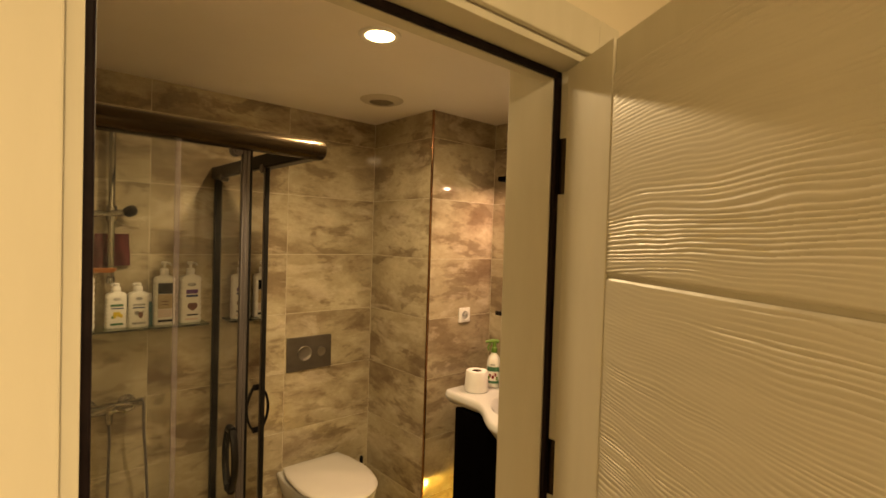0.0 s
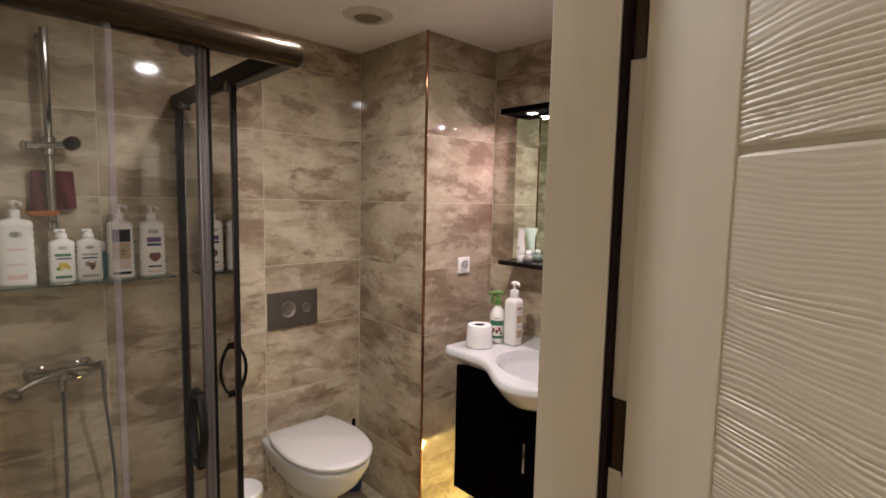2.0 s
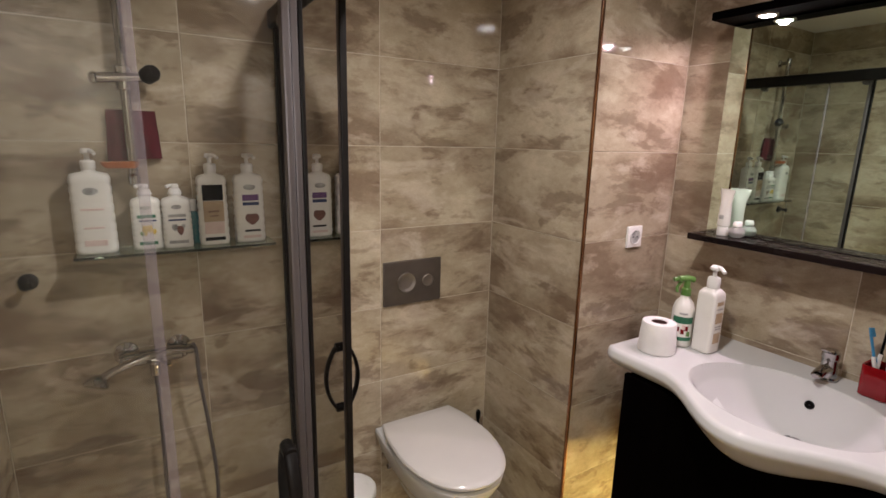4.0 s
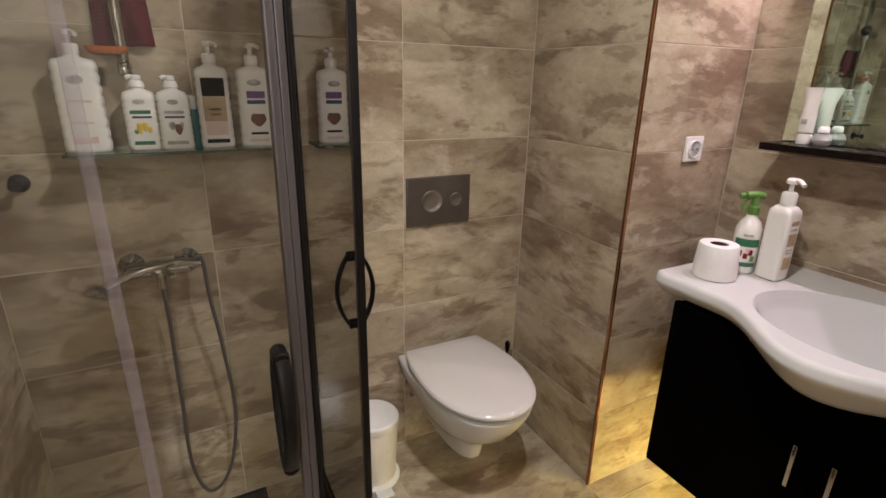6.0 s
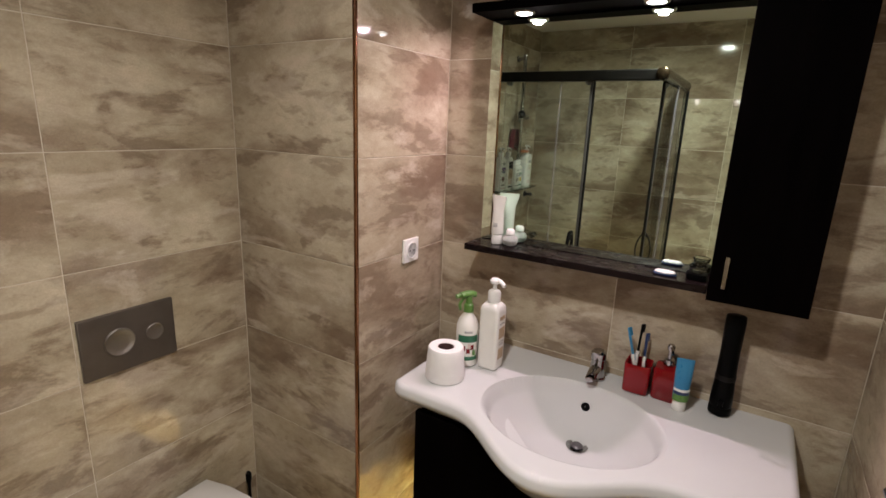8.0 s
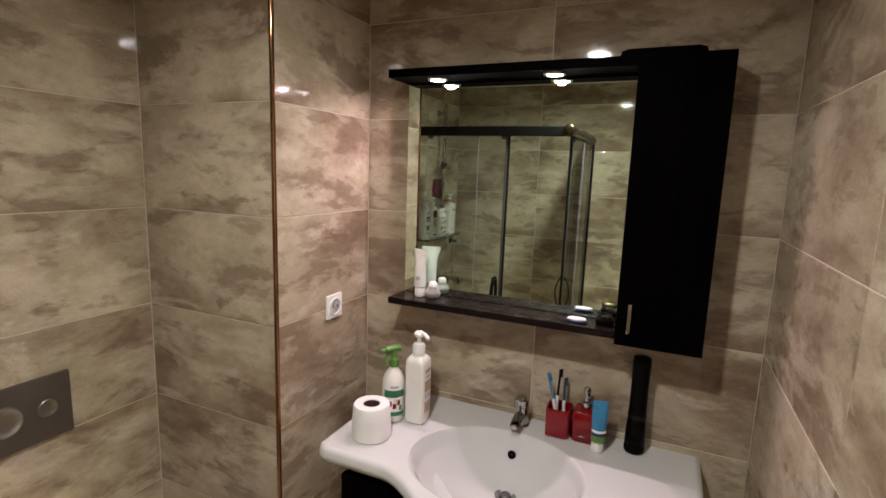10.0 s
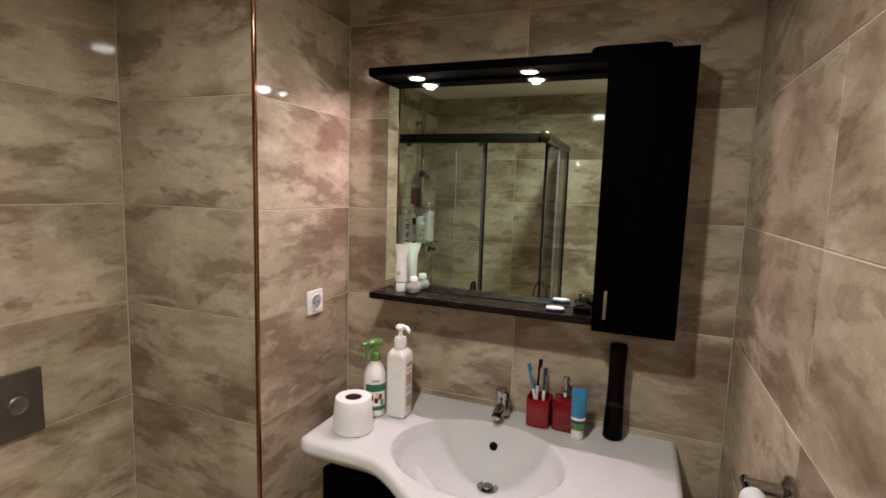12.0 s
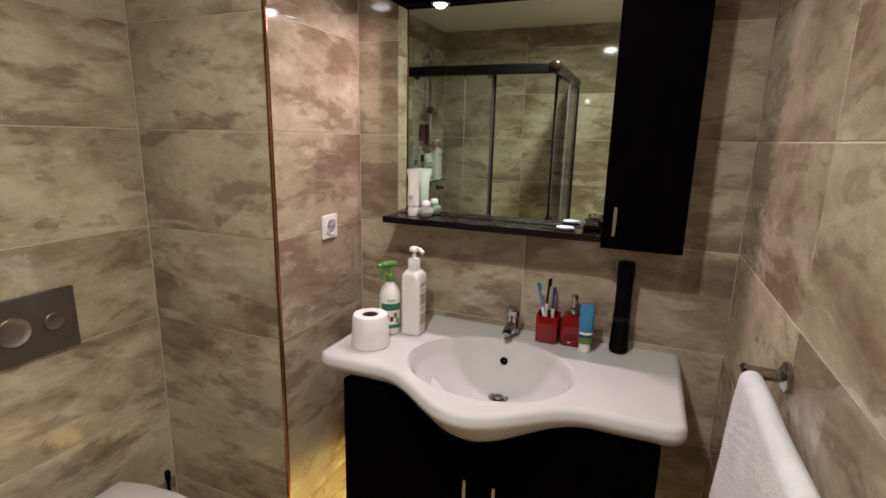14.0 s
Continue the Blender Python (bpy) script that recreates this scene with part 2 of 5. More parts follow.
def box(x0, x1, y0, y1, z0, z1, bevel=0.0, seg=2):
    bm = bmesh.new()
    bmesh.ops.create_cube(bm, size=1, matrix=Matrix.Translation(((x0 + x1) / 2, (y0 + y1) / 2, (z0 + z1) / 2)) @ Matrix.Diagonal((abs(x1 - x0), abs(y1 - y0), abs(z1 - z0), 1)))
    if bevel:
        bmesh.ops.bevel(bm, geom=bm.edges[:], offset=bevel, segments=seg, profile=0.5, affect="EDGES")
    bm.normal_update()
    for f in bm.faces:  # marked here, shaded flat in mesh_of
        f.smooth = max(abs(c) for c in f.normal) > 0.999
    return bm


def loft(rings, close=True, caps=True):
    bm = bmesh.new()
    vs = [[bm.verts.new(p) for p in r] for r in rings]
    n = len(vs[0])
    for a, b in zip(vs, vs[1:]):
        for i in range(n if close else n - 1):
            j = (i + 1) % n
            bm.faces.new((a[i], a[j], b[j], b[i]))
    if caps:
        bm.faces.new(vs[0][::-1])
        bm.faces.new(vs[-1])
    bmesh.ops.recalc_face_normals(bm, faces=bm.faces[:])
    return bm


def lathe(profile, at, axis=(0, 0, 1), n=32, caps=True):
    """Turns (radius, height) pairs round an axis through at."""
    turn = Vector((0, 0, 1)).rotation_difference(Vector(axis)).to_matrix()
    rings = [[Vector(at) + turn @ Vector((r * math.cos(2 * math.pi * i / n), r * math.sin(2 * math.pi * i / n), h)) for i in range(n)] for r, h in profile]
    return loft(rings, True, caps)


def rod(p0, p1, r, n=20, bevel=0.0):
    d = Vector(p1) - Vector(p0)
    le = d.length
    b = min(bevel or r * 0.15, le / 3)
    return lathe([(r - b, 0), (r, b), (r, le - b), (r - b, le)], p0, d, n)


def sweep(points, r, n=12, flat=1.0):
    """A round rod along a line of points."""
    pts = [Vector(p) for p in points]
    rings, side = [], None
    for i, p in enumerate(pts):
        d = (pts[min(i + 1, len(pts) - 1)] - pts[max(i - 1, 0)]).normalized()
        if side is None:
            side = d.cross(Vector((0, 0, 1))) if abs(d.z) < 0.9 else d.cross(Vector((0, 1, 0)))
        side = (side - d * side.dot(d)).normalized()
        up = d.cross(side)
        rings.append([p + side * (r * math.cos(2 * math.pi * k / n)) + up * (r * flat * math.sin(2 * math.pi * k / n)) for k in range(n)])
    return loft(rings)


def curve_points(ctrl, steps=10):
    """A smooth line through control points."""
    c = [Vector(p) for p in ctrl]
    c = [c[0] * 2 - c[1]] + c + [c[-1] * 2 - c[-2]]
    out = []
    for i in range(1, len(c) - 2):
        for k in range(steps):
            t = k / steps
            a, b, d, e = c[i - 1], c[i], c[i + 1], c[i + 2]
            out.append(0.5 * ((2 * b) + (d - a) * t + (2 * a - 5 * b + 4 * d - e) * t * t + (3 * b - a - 3 * d + e) * t ** 3))
    return out + [c[-2]]


def joined(*bms):
    bm = bmesh.new()
    for b in bms:
        me = bpy.data.meshes.new("tmp")
        b.to_mesh(me)
        bm.from_mesh(me)
        bpy.data.meshes.remove(me)
        b.free()
    return bm


def mesh_of(name, bm, mat, sharp=35):
    me = bpy.data.meshes.new(name)
    bm.to_mesh(me)
    bm.free()
    me.materials.append(mat)
    smooth = [not p.use_smooth for p in me.polygons]
    me.polygons.foreach_set("use_smooth", [True] * len(smooth))
    me.set_sharp_from_angle(angle=radians(sharp))
    me.polygons.foreach_set("use_smooth", smooth)
    return me


def part(name, bm, mat, parent, label="", sharp=35):
    """One mesh, given in world places, under a thing or a part."""
    ob = new(name, mesh_of(name, bm, mat, sharp))
    ob.parent = parent
    ob.matrix_parent_inverse = Matrix() if parent.parent else Matrix.Translation(-parent.location)
    return tagged(ob, label)


def thing(name, at, label, category, group="", kind=""):
    ob = new(name)
    ob.location = at
    ob.empty_display_size = 0.05
    return tagged(ob, label, category, group, kind)


def solid(name, bm, mat, label, category, group="", kind="", sharp=35):
    return tagged(new(name, mesh_of(name, bm, mat, sharp)), label, category, group, kind)


# ---- the room ----
LEFT, RIGHT, BACK, FRONT, TOP = -0.06, 2.0, 2.355, 0.655, 2.227
CHASE_X, CHASE_Y = 1.551, 1.85
ROW, JOINT, PROUD = 0.2992, 0.0028, 0.0014
DOOR_L, DOOR_R, DOOR_TOP, HALL_Y = 0.043, 0.717, 1.895, 0.528
G = PROUD


def structure(name, bm, mat, label, category):
    return solid(name, bm, mat, label, category, kind="structure")


wall_back = structure("wall_back", box(LEFT - 0.1, RIGHT + 0.12, BACK + G, BACK + 0.12, -0.05, TOP + 0.3), GROUT, "wall clad in clouded beige and brown glossy marble tiles", "wall")
wall_left = structure("wall_left", box(LEFT - 0.1, LEFT - G, HALL_Y + 0.002, BACK + G, -0.05, TOP + 0.3), GROUT, "shower side wall clad in glossy beige marble tiles", "wall")
wall_right = structure("wall_right", box(RIGHT + G, RIGHT + 0.12, HALL_Y + 0.002, BACK + G, -0.05, TOP + 0.3), GROUT, "wall behind the vanity clad in glossy beige marble tiles", "wall")
chase = structure("wall_chase", box(CHASE_X + G, RIGHT + G, CHASE_Y + G, BACK + G, -0.05, TOP + 0.3), GROUT, "boxed-out duct corner clad in glossy marble tiles", "wall")
wf = joined(box(0.80, RIGHT + G, HALL_Y + 0.002, FRONT - G, -0.05, TOP + 0.3), box(DOOR_R + 0.028, 0.80, HALL_Y + 0.002, 0.630, -0.05, TOP + 0.3),
            box(DOOR_L - 0.028, DOOR_R + 0.028, HALL_Y + 0.002, HALL_Y + 0.02, DOOR_TOP + 0.028, TOP + 0.3),
            box(LEFT - G, DOOR_L - 0.028, HALL_Y + 0.002, FRONT - G, -0.05, TOP + 0.3))
wall_front = structure("wall_front", wf, GROUT, "door wall clad in glossy beige marble tiles", "wall")
floor = structure("floor", box(LEFT - 0.1, RIGHT + 0.1, HALL_Y, BACK + 0.1, -0.08, -G), GROUT, "bathroom floor laid with beige marble tiles", "floor")
ceiling = structure("ceiling", box(LEFT - 0.02, RIGHT + 0.02, HALL_Y + 0.01, BACK + 0.02, TOP, TOP + 0.1), PLASTER, "plain off-white painted bathroom ceiling", "ceiling")

# hall outside the door
HALL_TOP = 2.46
structure("hall_floor", box(-1.5, 2.2, -1.9, HALL_Y, -0.08, -0.002), HALL_FLOOR, "brown wood laminate hall floor", "floor")
structure("hall_ceiling", box(-1.5, 2.2, -1.9, HALL_Y, HALL_TOP, HALL_TOP + 0.1), PLASTER, "white painted hall ceiling", "ceiling")
hw = joined(box(-1.5, DOOR_L - 0.028, HALL_Y - 0.06, HALL_Y, -0.02, HALL_TOP), box(DOOR_R + 0.028, 2.2, HALL_Y - 0.06, HALL_Y, -0.02, HALL_TOP),
            box(DOOR_L - 0.028, DOOR_R + 0.028, HALL_Y - 0.06, HALL_Y, DOOR_TOP + 0.028, HALL_TOP))
structure("hall_wall_door", hw, HALL_PAINT, "cream painted hall wall round the bathroom door", "wall")
structure("hall_wall_back", box(-1.5, 2.2, -2.0, -1.9, -0.02, HALL_TOP), HALL_PAINT, "cream painted hall wall", "wall")
structure("hall_wall_left", box(-1.6, -1.5, -2.0, HALL_Y, -0.02, HALL_TOP), HALL_PAINT, "cream painted hall wall", "wall")
structure("hall_wall_right", box(2.2, 2.3, -2.0, HALL_Y, -0.02, HALL_TOP), HALL_PAINT, "cream painted hall wall", "wall")

# bronze corner trim on the chase edge
structure("trim", lathe([(0.0065, 0), (0.0065, TOP)], (CHASE_X + 0.002, CHASE_Y + 0.002, 0), n=16), COPPER, "thin polished bronze corner trim on the tiled edge", "trim")

# ---- door frame and leaf ----
frame_thing = thing("door_frame", (DOOR_R, HALL_Y, 0), "cream lacquered wooden door frame with dark rubber gasket", "door frame", kind="structure")
YJ0, YJ1 = HALL_Y, 0.632
part("jamb", box(DOOR_R, DOOR_R + 0.027, YJ0, YJ1, 0, TOP - 0.002, 0.002), CREAM, frame_thing)
part("jamb", box(DOOR_L - 0.027, DOOR_L, YJ0, YJ1, 0, TOP - 0.002, 0.002), CREAM, frame_thing)
part("head", box(DOOR_L, DOOR_R, YJ0, YJ0 + 0.024, DOOR_TOP, DOOR_TOP + 0.027, 0.002), CREAM, frame_thing)
# rebate on the hall side, set back behind the gasket
YR = HALL_Y - 0.062
part("rebate", box(DOOR_R + 0.014, DOOR_R + 0.027, YR, YJ0 - 0.001, 0, DOOR_TOP + 0.027, 0.0015), CREAM, frame_thing)
part("rebate", box(DOOR_L - 0.027, DOOR_L - 0.014, YR, YJ0 - 0.001, 0, DOOR_TOP + 0.027, 0.0015), CREAM, frame_thing)
part("rebate", box(DOOR_L - 0.014, DOOR_R + 0.014, YR, YJ0 - 0.001, DOOR_TOP + 0.014, DOOR_TOP + 0.027, 0.0015), CREAM, frame_thing)
part("gasket", box(DOOR_R + 0.0005, DOOR_R + 0.0135, YJ0 - 0.011, YJ0 - 0.001, 0, DOOR_TOP + 0.0135, 0.003), GASKET, frame_thing, "dark brown rubber gasket")
part("gasket", box(DOOR_L - 0.0135, DOOR_L - 0.0005, YJ0 - 0.011, YJ0 - 0.001, 0, DOOR_TOP + 0.0135, 0.003), GASKET, frame_thing, "dark brown rubber gasket")
part("gasket", box(DOOR_L, DOOR_R, YJ0 - 0.011, YJ0 - 0.001, DOOR_TOP + 0.0005, DOOR_TOP + 0.0135, 0.003), GASKET, frame_thing, "dark brown rubber gasket")


def casing(x0, x1, z0, z1):
    return joined(box(x0, x1, YR - 0.012, YR, z0, z1, 0.0025))


part("casing", casing(DOOR_R + 0.0272, DOOR_R + 0.092, 0, DOOR_TOP + 0.092), CREAM, frame_thing)
part("casing", casing(DOOR_L - 0.092, DOOR_L - 0.0272, 0, DOOR_TOP + 0.092), CREAM, frame_thing)
part("casing", casing(DOOR_L - 0.0275, DOOR_R + 0.0275, DOOR_TOP + 0.0275, DOOR_TOP + 0.092), CREAM, frame_thing)

# the leaf stands open into the hall
LEAF_TURN, LEAF_W, LEAF_T, LEAF_H = 60.0, 0.700, 0.04, 1.890
HINGE = (0.702, 0.483)
leaf_at = pose(HINGE[0], HINGE[1], 0.008, 0, 0, 180 + LEAF_TURN)
door = new("door_1")
door.matrix_world = leaf_at
tagged(door, "open cream door with wavy embossed wood grain boards", "door", kind="structure")


def leaf_part(name, bm, mat, label="", parent=None):
    ob = new(name, mesh_of(name, bm, mat))
    ob.parent = parent or door
    return tagged(ob, label)


# in leaf space x runs from the hinge to the lock side, the face seen from the bathroom is at y = 0
STILE0, STILE1 = 0.144, 0.572
leaf_part("leaf", box(0.0, LEAF_W, 0.004, LEAF_T, 0, LEAF_H, 0.002), CREAM)
leaf_part("stile", box(0.0, STILE0 - 0.0005, -0.002, 0.0035, 0.0, LEAF_H, 0.0012), CREAM)
leaf_part("stile", box(STILE1 + 0.0005, LEAF_W, -0.002, 0.0035, 0.0, LEAF_H, 0.0012), CREAM)


def embossed(z0, z1, seed, lean):
    """A board face with wavy, drifting grain ridges."""
    nx, nz = 56, max(8, int((z1 - z0) / 0.0009))
    bm = bmesh.new()
    rows = []
    for k in range(nz + 1):
        z = z0 + (z1 - z0) * k / nz
        row = []
        for i in range(nx + 1):
            x = STILE0 + (STILE1 - STILE0) * i / nx
            drift = noise.noise((x * 2.2, z * 1.6, seed)) * 0.012 + noise.noise((x * 7, z * 12, seed + 7)) * 0.011 + noise.noise((x * 0.7, z * 38, seed + 2)) * 0.006 + noise.noise((x * 15, z * 20, seed + 13)) * 0.0032 + lean * (x - 0.35)
            ph = (z + drift + 0.006 * noise.noise((x * 0.8, z * 9, seed + 3))) / 0.0058
            saw = ph - math.floor(ph)
            depth = max(0.16, min(1.0, 0.42 + 1.7 * noise.noise((x * 2.4, z * 9.5, seed + 11)) + 0.8 * noise.noise((math.floor(ph) * 1.7, x * 2.2, seed + 5))))
            ridge = (1 - saw / 0.78) if saw < 0.78 else (saw - 0.78) / 0.22
            amp, ridge = 0.00155 * depth, ridge ** 1.6
            edge = min(1.0, (z - z0) / 0.003, (z1 - z) / 0.003)
            row.append(bm.verts.new((x, 0.0022 - 0.0030 * max(0, edge) + amp * ridge, z)))
        rows.append(row)
    for a, b in zip(rows, rows[1:]):
        for i in range(nx):
            bm.faces.new((a[i], a[i + 1], b[i + 1], b[i]))
    bmesh.ops.recalc_face_normals(bm, faces=bm.faces[:])
    return bm


for z0, z1, sd, lean in ((0.06, 0.548, 1.0, 0.02), (0.554, 1.048, 4.0, -0.05), (1.054, 1.548, 9.0, 0.03), (1.554, 1.84, 14.0, -0.06)):
    leaf_part("board", embossed(z0, z1, sd, lean), PANEL)
INTO_LEAF = leaf_at.inverted()


def leaf_space(bm):
    bmesh.ops.transform(bm, matrix=INTO_LEAF, verts=bm.verts[:])
    return bm


for hz in (0.30, 1.146, 1.690):
    hinge = leaf_part("hinge", leaf_space(box(0.7284, 0.7307, 0.492, 0.520, hz, hz + 0.1, 0.0008)), BRONZE, "dark bronze hinge")
    leaf_part("knuckle", leaf_space(lathe([(0.005, 0), (0.006, 0.002), (0.006, 0.098), (0.005, 0.1)], (0.7235, 0.4905, hz), n=14)), BRONZE, "", hinge)

# ---- ceiling fittings ----
dl = thing("downlight", (DOWN[0], DOWN[1], TOP), "round recessed ceiling downlight, switched on", "ceiling light")
part("ring", lathe([(0.046, -0.001), (0.046, -0.006), (0.056, -0.008), (0.064, -0.005), (0.066, -0.0005)], (*DOWN, TOP), n=40, caps=False), WHITE, dl)
part("lens", lathe([(0.045, -0.0045), (0.036, -0.010), (0.02, -0.0135), (0.001, -0.0142)], (*DOWN, TOP), n=32, caps=False), LAMP_GLOW, dl)
VX, VY = 1.279, 1.900
vent = thing("ceiling_vent", (VX, VY, TOP), "round cream plastic ceiling vent with dusty grille", "vent")
part("frame", lathe([(0.054, -0.006), (0.058, -0.014), (0.066, -0.015), (0.092, -0.006), (0.100, -0.0005)], (VX, VY, TOP), n=44, caps=False), VENT, vent)
part("backing", lathe([(0.056, -0.004), (0.001, -0.004)], (VX, VY, TOP), n=36, caps=False), VENT_DARK, vent)
for k in range(7):
    sx = -0.042 + 0.014 * k
    half = math.sqrt(0.054 ** 2 - sx ** 2)
    part("slat", box(VX + sx - 0.0045, VX + sx + 0.0045, VY - half, VY + half, TOP - 0.0125, TOP - 0.0085, 0.001), VENT_DUSTY, vent)

# ---- toilet niche ----
TX = 1.190


def d_ring(cx, half, yb, yf, z, straight=0.42, n=14, power=2.3, back=0.94):
    """A D-shaped outline, straight at the wall and round at the front."""
    ym = yb + (yf - yb) * straight
    mid = back + (1 - back) * 0.72
    pts = [(cx - half * back, yb, z), (cx - half * mid, yb + (ym - yb) * 0.45, z), (cx - half, ym, z)]
    for i in range(1, 2 * n):
        a = math.pi * i / (2 * n)
        c, s_ = math.cos(a), math.sin(a)
        pts.append((cx - half * math.copysign(abs(c) ** (2 / power), c), ym + (yf - ym) * abs(s_) ** (2 / power), z))
    pts += [(cx + half, ym, z), (cx + half * mid, yb + (ym - yb) * 0.45, z), (cx + half * back, yb, z)]
    return pts


toilet = thing("toilet", (TX, BACK, 0.3), "white wall-hung ceramic toilet with closed lid", "toilet")
bowl = [d_ring(TX, 0.040, 2.350, 2.075, 0.098, 0.5), d_ring(TX, 0.060, 2.353, 2.050, 0.104, 0.5), d_ring(TX, 0.066, 2.353, 2.040, 0.15, 0.5), d_ring(TX, 0.085, 2.353, 2.020, 0.195, 0.5),
        d_ring(TX, 0.125, 2.353, 1.960, 0.235), d_ring(TX, 0.152, 2.353, 1.905, 0.285), d_ring(TX, 0.166, 2.353, 1.872, 0.335),
        d_ring(TX, 0.181, 2.353, 1.851, 0.375), d_ring(TX, 0.182, 2.353, 1.848, 0.392), d_ring(TX, 0.177, 2.353, 1.855, 0.399)]
part("bowl", loft(bowl), CERAMIC, toilet)
part("seat", loft([d_ring(TX, 0.164, 2.300, 1.868, 0.4000, back=0.84), d_ring(TX, 0.168, 2.303, 1.862, 0.402, back=0.84), d_ring(TX, 0.168, 2.303, 1.862, 0.411, back=0.84), d_ring(TX, 0.164, 2.300, 1.868, 0.4140, back=0.84)]), SEAT, toilet)
part("lid", loft([d_ring(TX, z_[0], z_[1], z_[2], z_[3], back=0.82, power=2.2) for z_ in ((0.180, 2.318, 1.849, 0.4145), (0.186, 2.322, 1.840, 0.4175), (0.187, 2.322, 1.839, 0.425), (0.182, 2.319, 1.845, 0.432),
                   (0.169, 2.310, 1.862, 0.4365), (0.11, 2.27, 1.93, 0.439), (0.03, 2.2, 2.06, 0.4395))]), SEAT, toilet, "closed glossy white lid")
for dx in (-0.075, 0.075):
    part("lid_hinge", rod((TX + dx - 0.022, 2.327, 0.412), (TX + dx + 0.022, 2.327, 0.412), 0.0085), CHROME, toilet)
part("bolt_cap", rod((TX - 0.158, 2.24, 0.30), (TX - 0.170, 2.24, 0.30), 0.010), CHROME, toilet)

fp = thing("flush_plate", (1.176, BACK, 0.995), "graphite dual-button flush plate on the tiled wall", "flush plate")
part("plate", box(1.053, 1.300, BACK - 0.013, BACK - 0.0005, 0.900, 1.072, 0.003), PLATE, fp)
for bx, br in ((1.147, 0.039), (1.240, 0.024)):
    button = part("button", lathe([(br, 0.0), (br, 0.0035), (br - 0.002, 0.0055), (br - 0.005, 0.0050), (br * 0.8, 0.0028), (br * 0.5, 0.0015), (0.001, 0.0010)], (bx, BACK - 0.0128, 0.987), (0, -1, 0), 40), PLATE_BUTTON, fp, "round brushed metal button")

# slim brush holder in the corner beside the toilet
brush = thing("toilet_brush", (1.478, 2.295, 0), "dark toilet brush in a slim holder behind the toilet", "toilet brush")
part("holder", lathe([(0.036, 0.002), (0.042, 0.006), (0.045, 0.20), (0.043, 0.215), (0.030, 0.22)], (1.478, 2.295, 0), n=28), NAVY, brush)
part("handle", lathe([(0.006, 0), (0.006, 0.12), (0.010, 0.135), (0.010, 0.16), (0.004, 0.168)], (1.478, 2.295, 0.215), n=16), BLACK, brush)

# pedal bin
BX, BY = 0.872, 2.232
pbin = thing("pedal_bin", (BX, BY, 0), "small white plastic pedal bin between shower and toilet", "bin")
part("body", lathe([(0.074, 0.010), (0.076, 0.014), (0.086, 0.235), (0.086, 0.24)], (BX, BY, 0), n=44), WHITE, pbin)
part("base", joined(lathe([(0.088, 0.0005), (0.092, 0.004), (0.092, 0.013), (0.080, 0.019)], (BX, BY, 0), n=44), box(BX - 0.03, BX + 0.03, BY - 0.125, BY - 0.07, 0.002, 0.012, 0.003)), WHITE, pbin)
part("lid", lathe([(0.089, 0.2405), (0.091, 0.246), (0.090, 0.264), (0.084, 0.270), (0.05, 0.272), (0.001, 0.273)], (BX, BY, 0), n=44), WHITE, pbin)

# angle valve on the wall above the bin
valve = thing("angle_valve", (0.846, BACK, 0.355), "chrome angle valve on the tiled wall", "valve")
part("rosette", lathe([(0.026, 0), (0.026, 0.004), (0.016, 0.011)], (0.846, BACK - 0.0005, 0.355), (0, -1, 0), 28), CHROME, valve)
part("body", joined(rod((0.846, BACK - 0.008, 0.355), (0.846, BACK - 0.075, 0.355), 0.011), rod((0.846, BACK - 0.045, 0.355), (0.846, BACK - 0.045, 0.390), 0.010)), CHROME, valve)
part("knob", lathe([(0.012, 0), (0.018, 0.004), (0.018, 0.018), (0.011, 0.024)], (0.846, BACK - 0.073, 0.355), (0, -1, 0), 18), CHROME, valve)

# wall socket
sk = thing("wall_socket", (1.792, CHASE_Y, 1.21), "white round-pin wall socket on the tiled wall", "socket")
SX, SZ, SY = 1.798, 1.202, CHASE_Y
part("plate", box(SX - 0.038, SX + 0.038, SY - 0.010, SY - 0.0005, SZ - 0.038, SZ + 0.038, 0.003), WHITE, sk)
part("well", lathe([(0.027, 0.0), (0.027, 0.003), (0.0245, 0.0035), (0.0235, -0.004), (0.001, -0.0045)], (SX, SY - 0.0105, SZ), (0, -1, 0), 36, caps=False), WHITE, sk)
part("insert", lathe([(0.0225, 0.0004), (0.001, 0.0004)], (SX, SY - 0.0105, SZ), (0, -1, 0), 32, caps=False), GREYP, sk)
for dx in (-0.0095, 0.0095):
    part("pin_hole", rod((SX + dx, SY - 0.0105, SZ), (SX + dx, SY - 0.0125, SZ), 0.0028, 10), BLACK, sk)

# ---- shower ----
SHX, SHY, RAIL_Z = 0.714, 1.410, 1.865
enc = thing("shower_enclosure", (SHX, SHY, 0), "corner shower enclosure with dark bronze rails, sliding glass doors open", "shower enclosure")
arc = [(LEFT + 0.001, SHY, RAIL_Z), (0.3, SHY, RAIL_Z)] + [(SHX - 0.045 + 0.045 * math.sin(a), SHY + 0.045 - 0.045 * math.cos(a), RAIL_Z) for a in [math.pi / 2 * k / 10 for k in range(11)]]
part("front_rail", sweep(arc[:2] + [(SHX - 0.03, SHY, RAIL_Z)], 0.031, 24), BRONZE, enc, "thick dark bronze tube rail")
part("corner", lathe([(0.0322, -0.016), (0.0322, 0.018), (0.030, 0.028), (0.022, 0.035), (0.010, 0.038)], (SHX - 0.014, SHY, RAIL_Z), (1, 0, 0), 28), BRONZE, enc)
part("side_rail", box(SHX - 0.034, SHX + 0.010, SHY + 0.012, BACK - 0.001, RAIL_Z - 0.030, RAIL_Z + 0.022, 0.006), BLACK_METAL, enc, "black coated side rail")
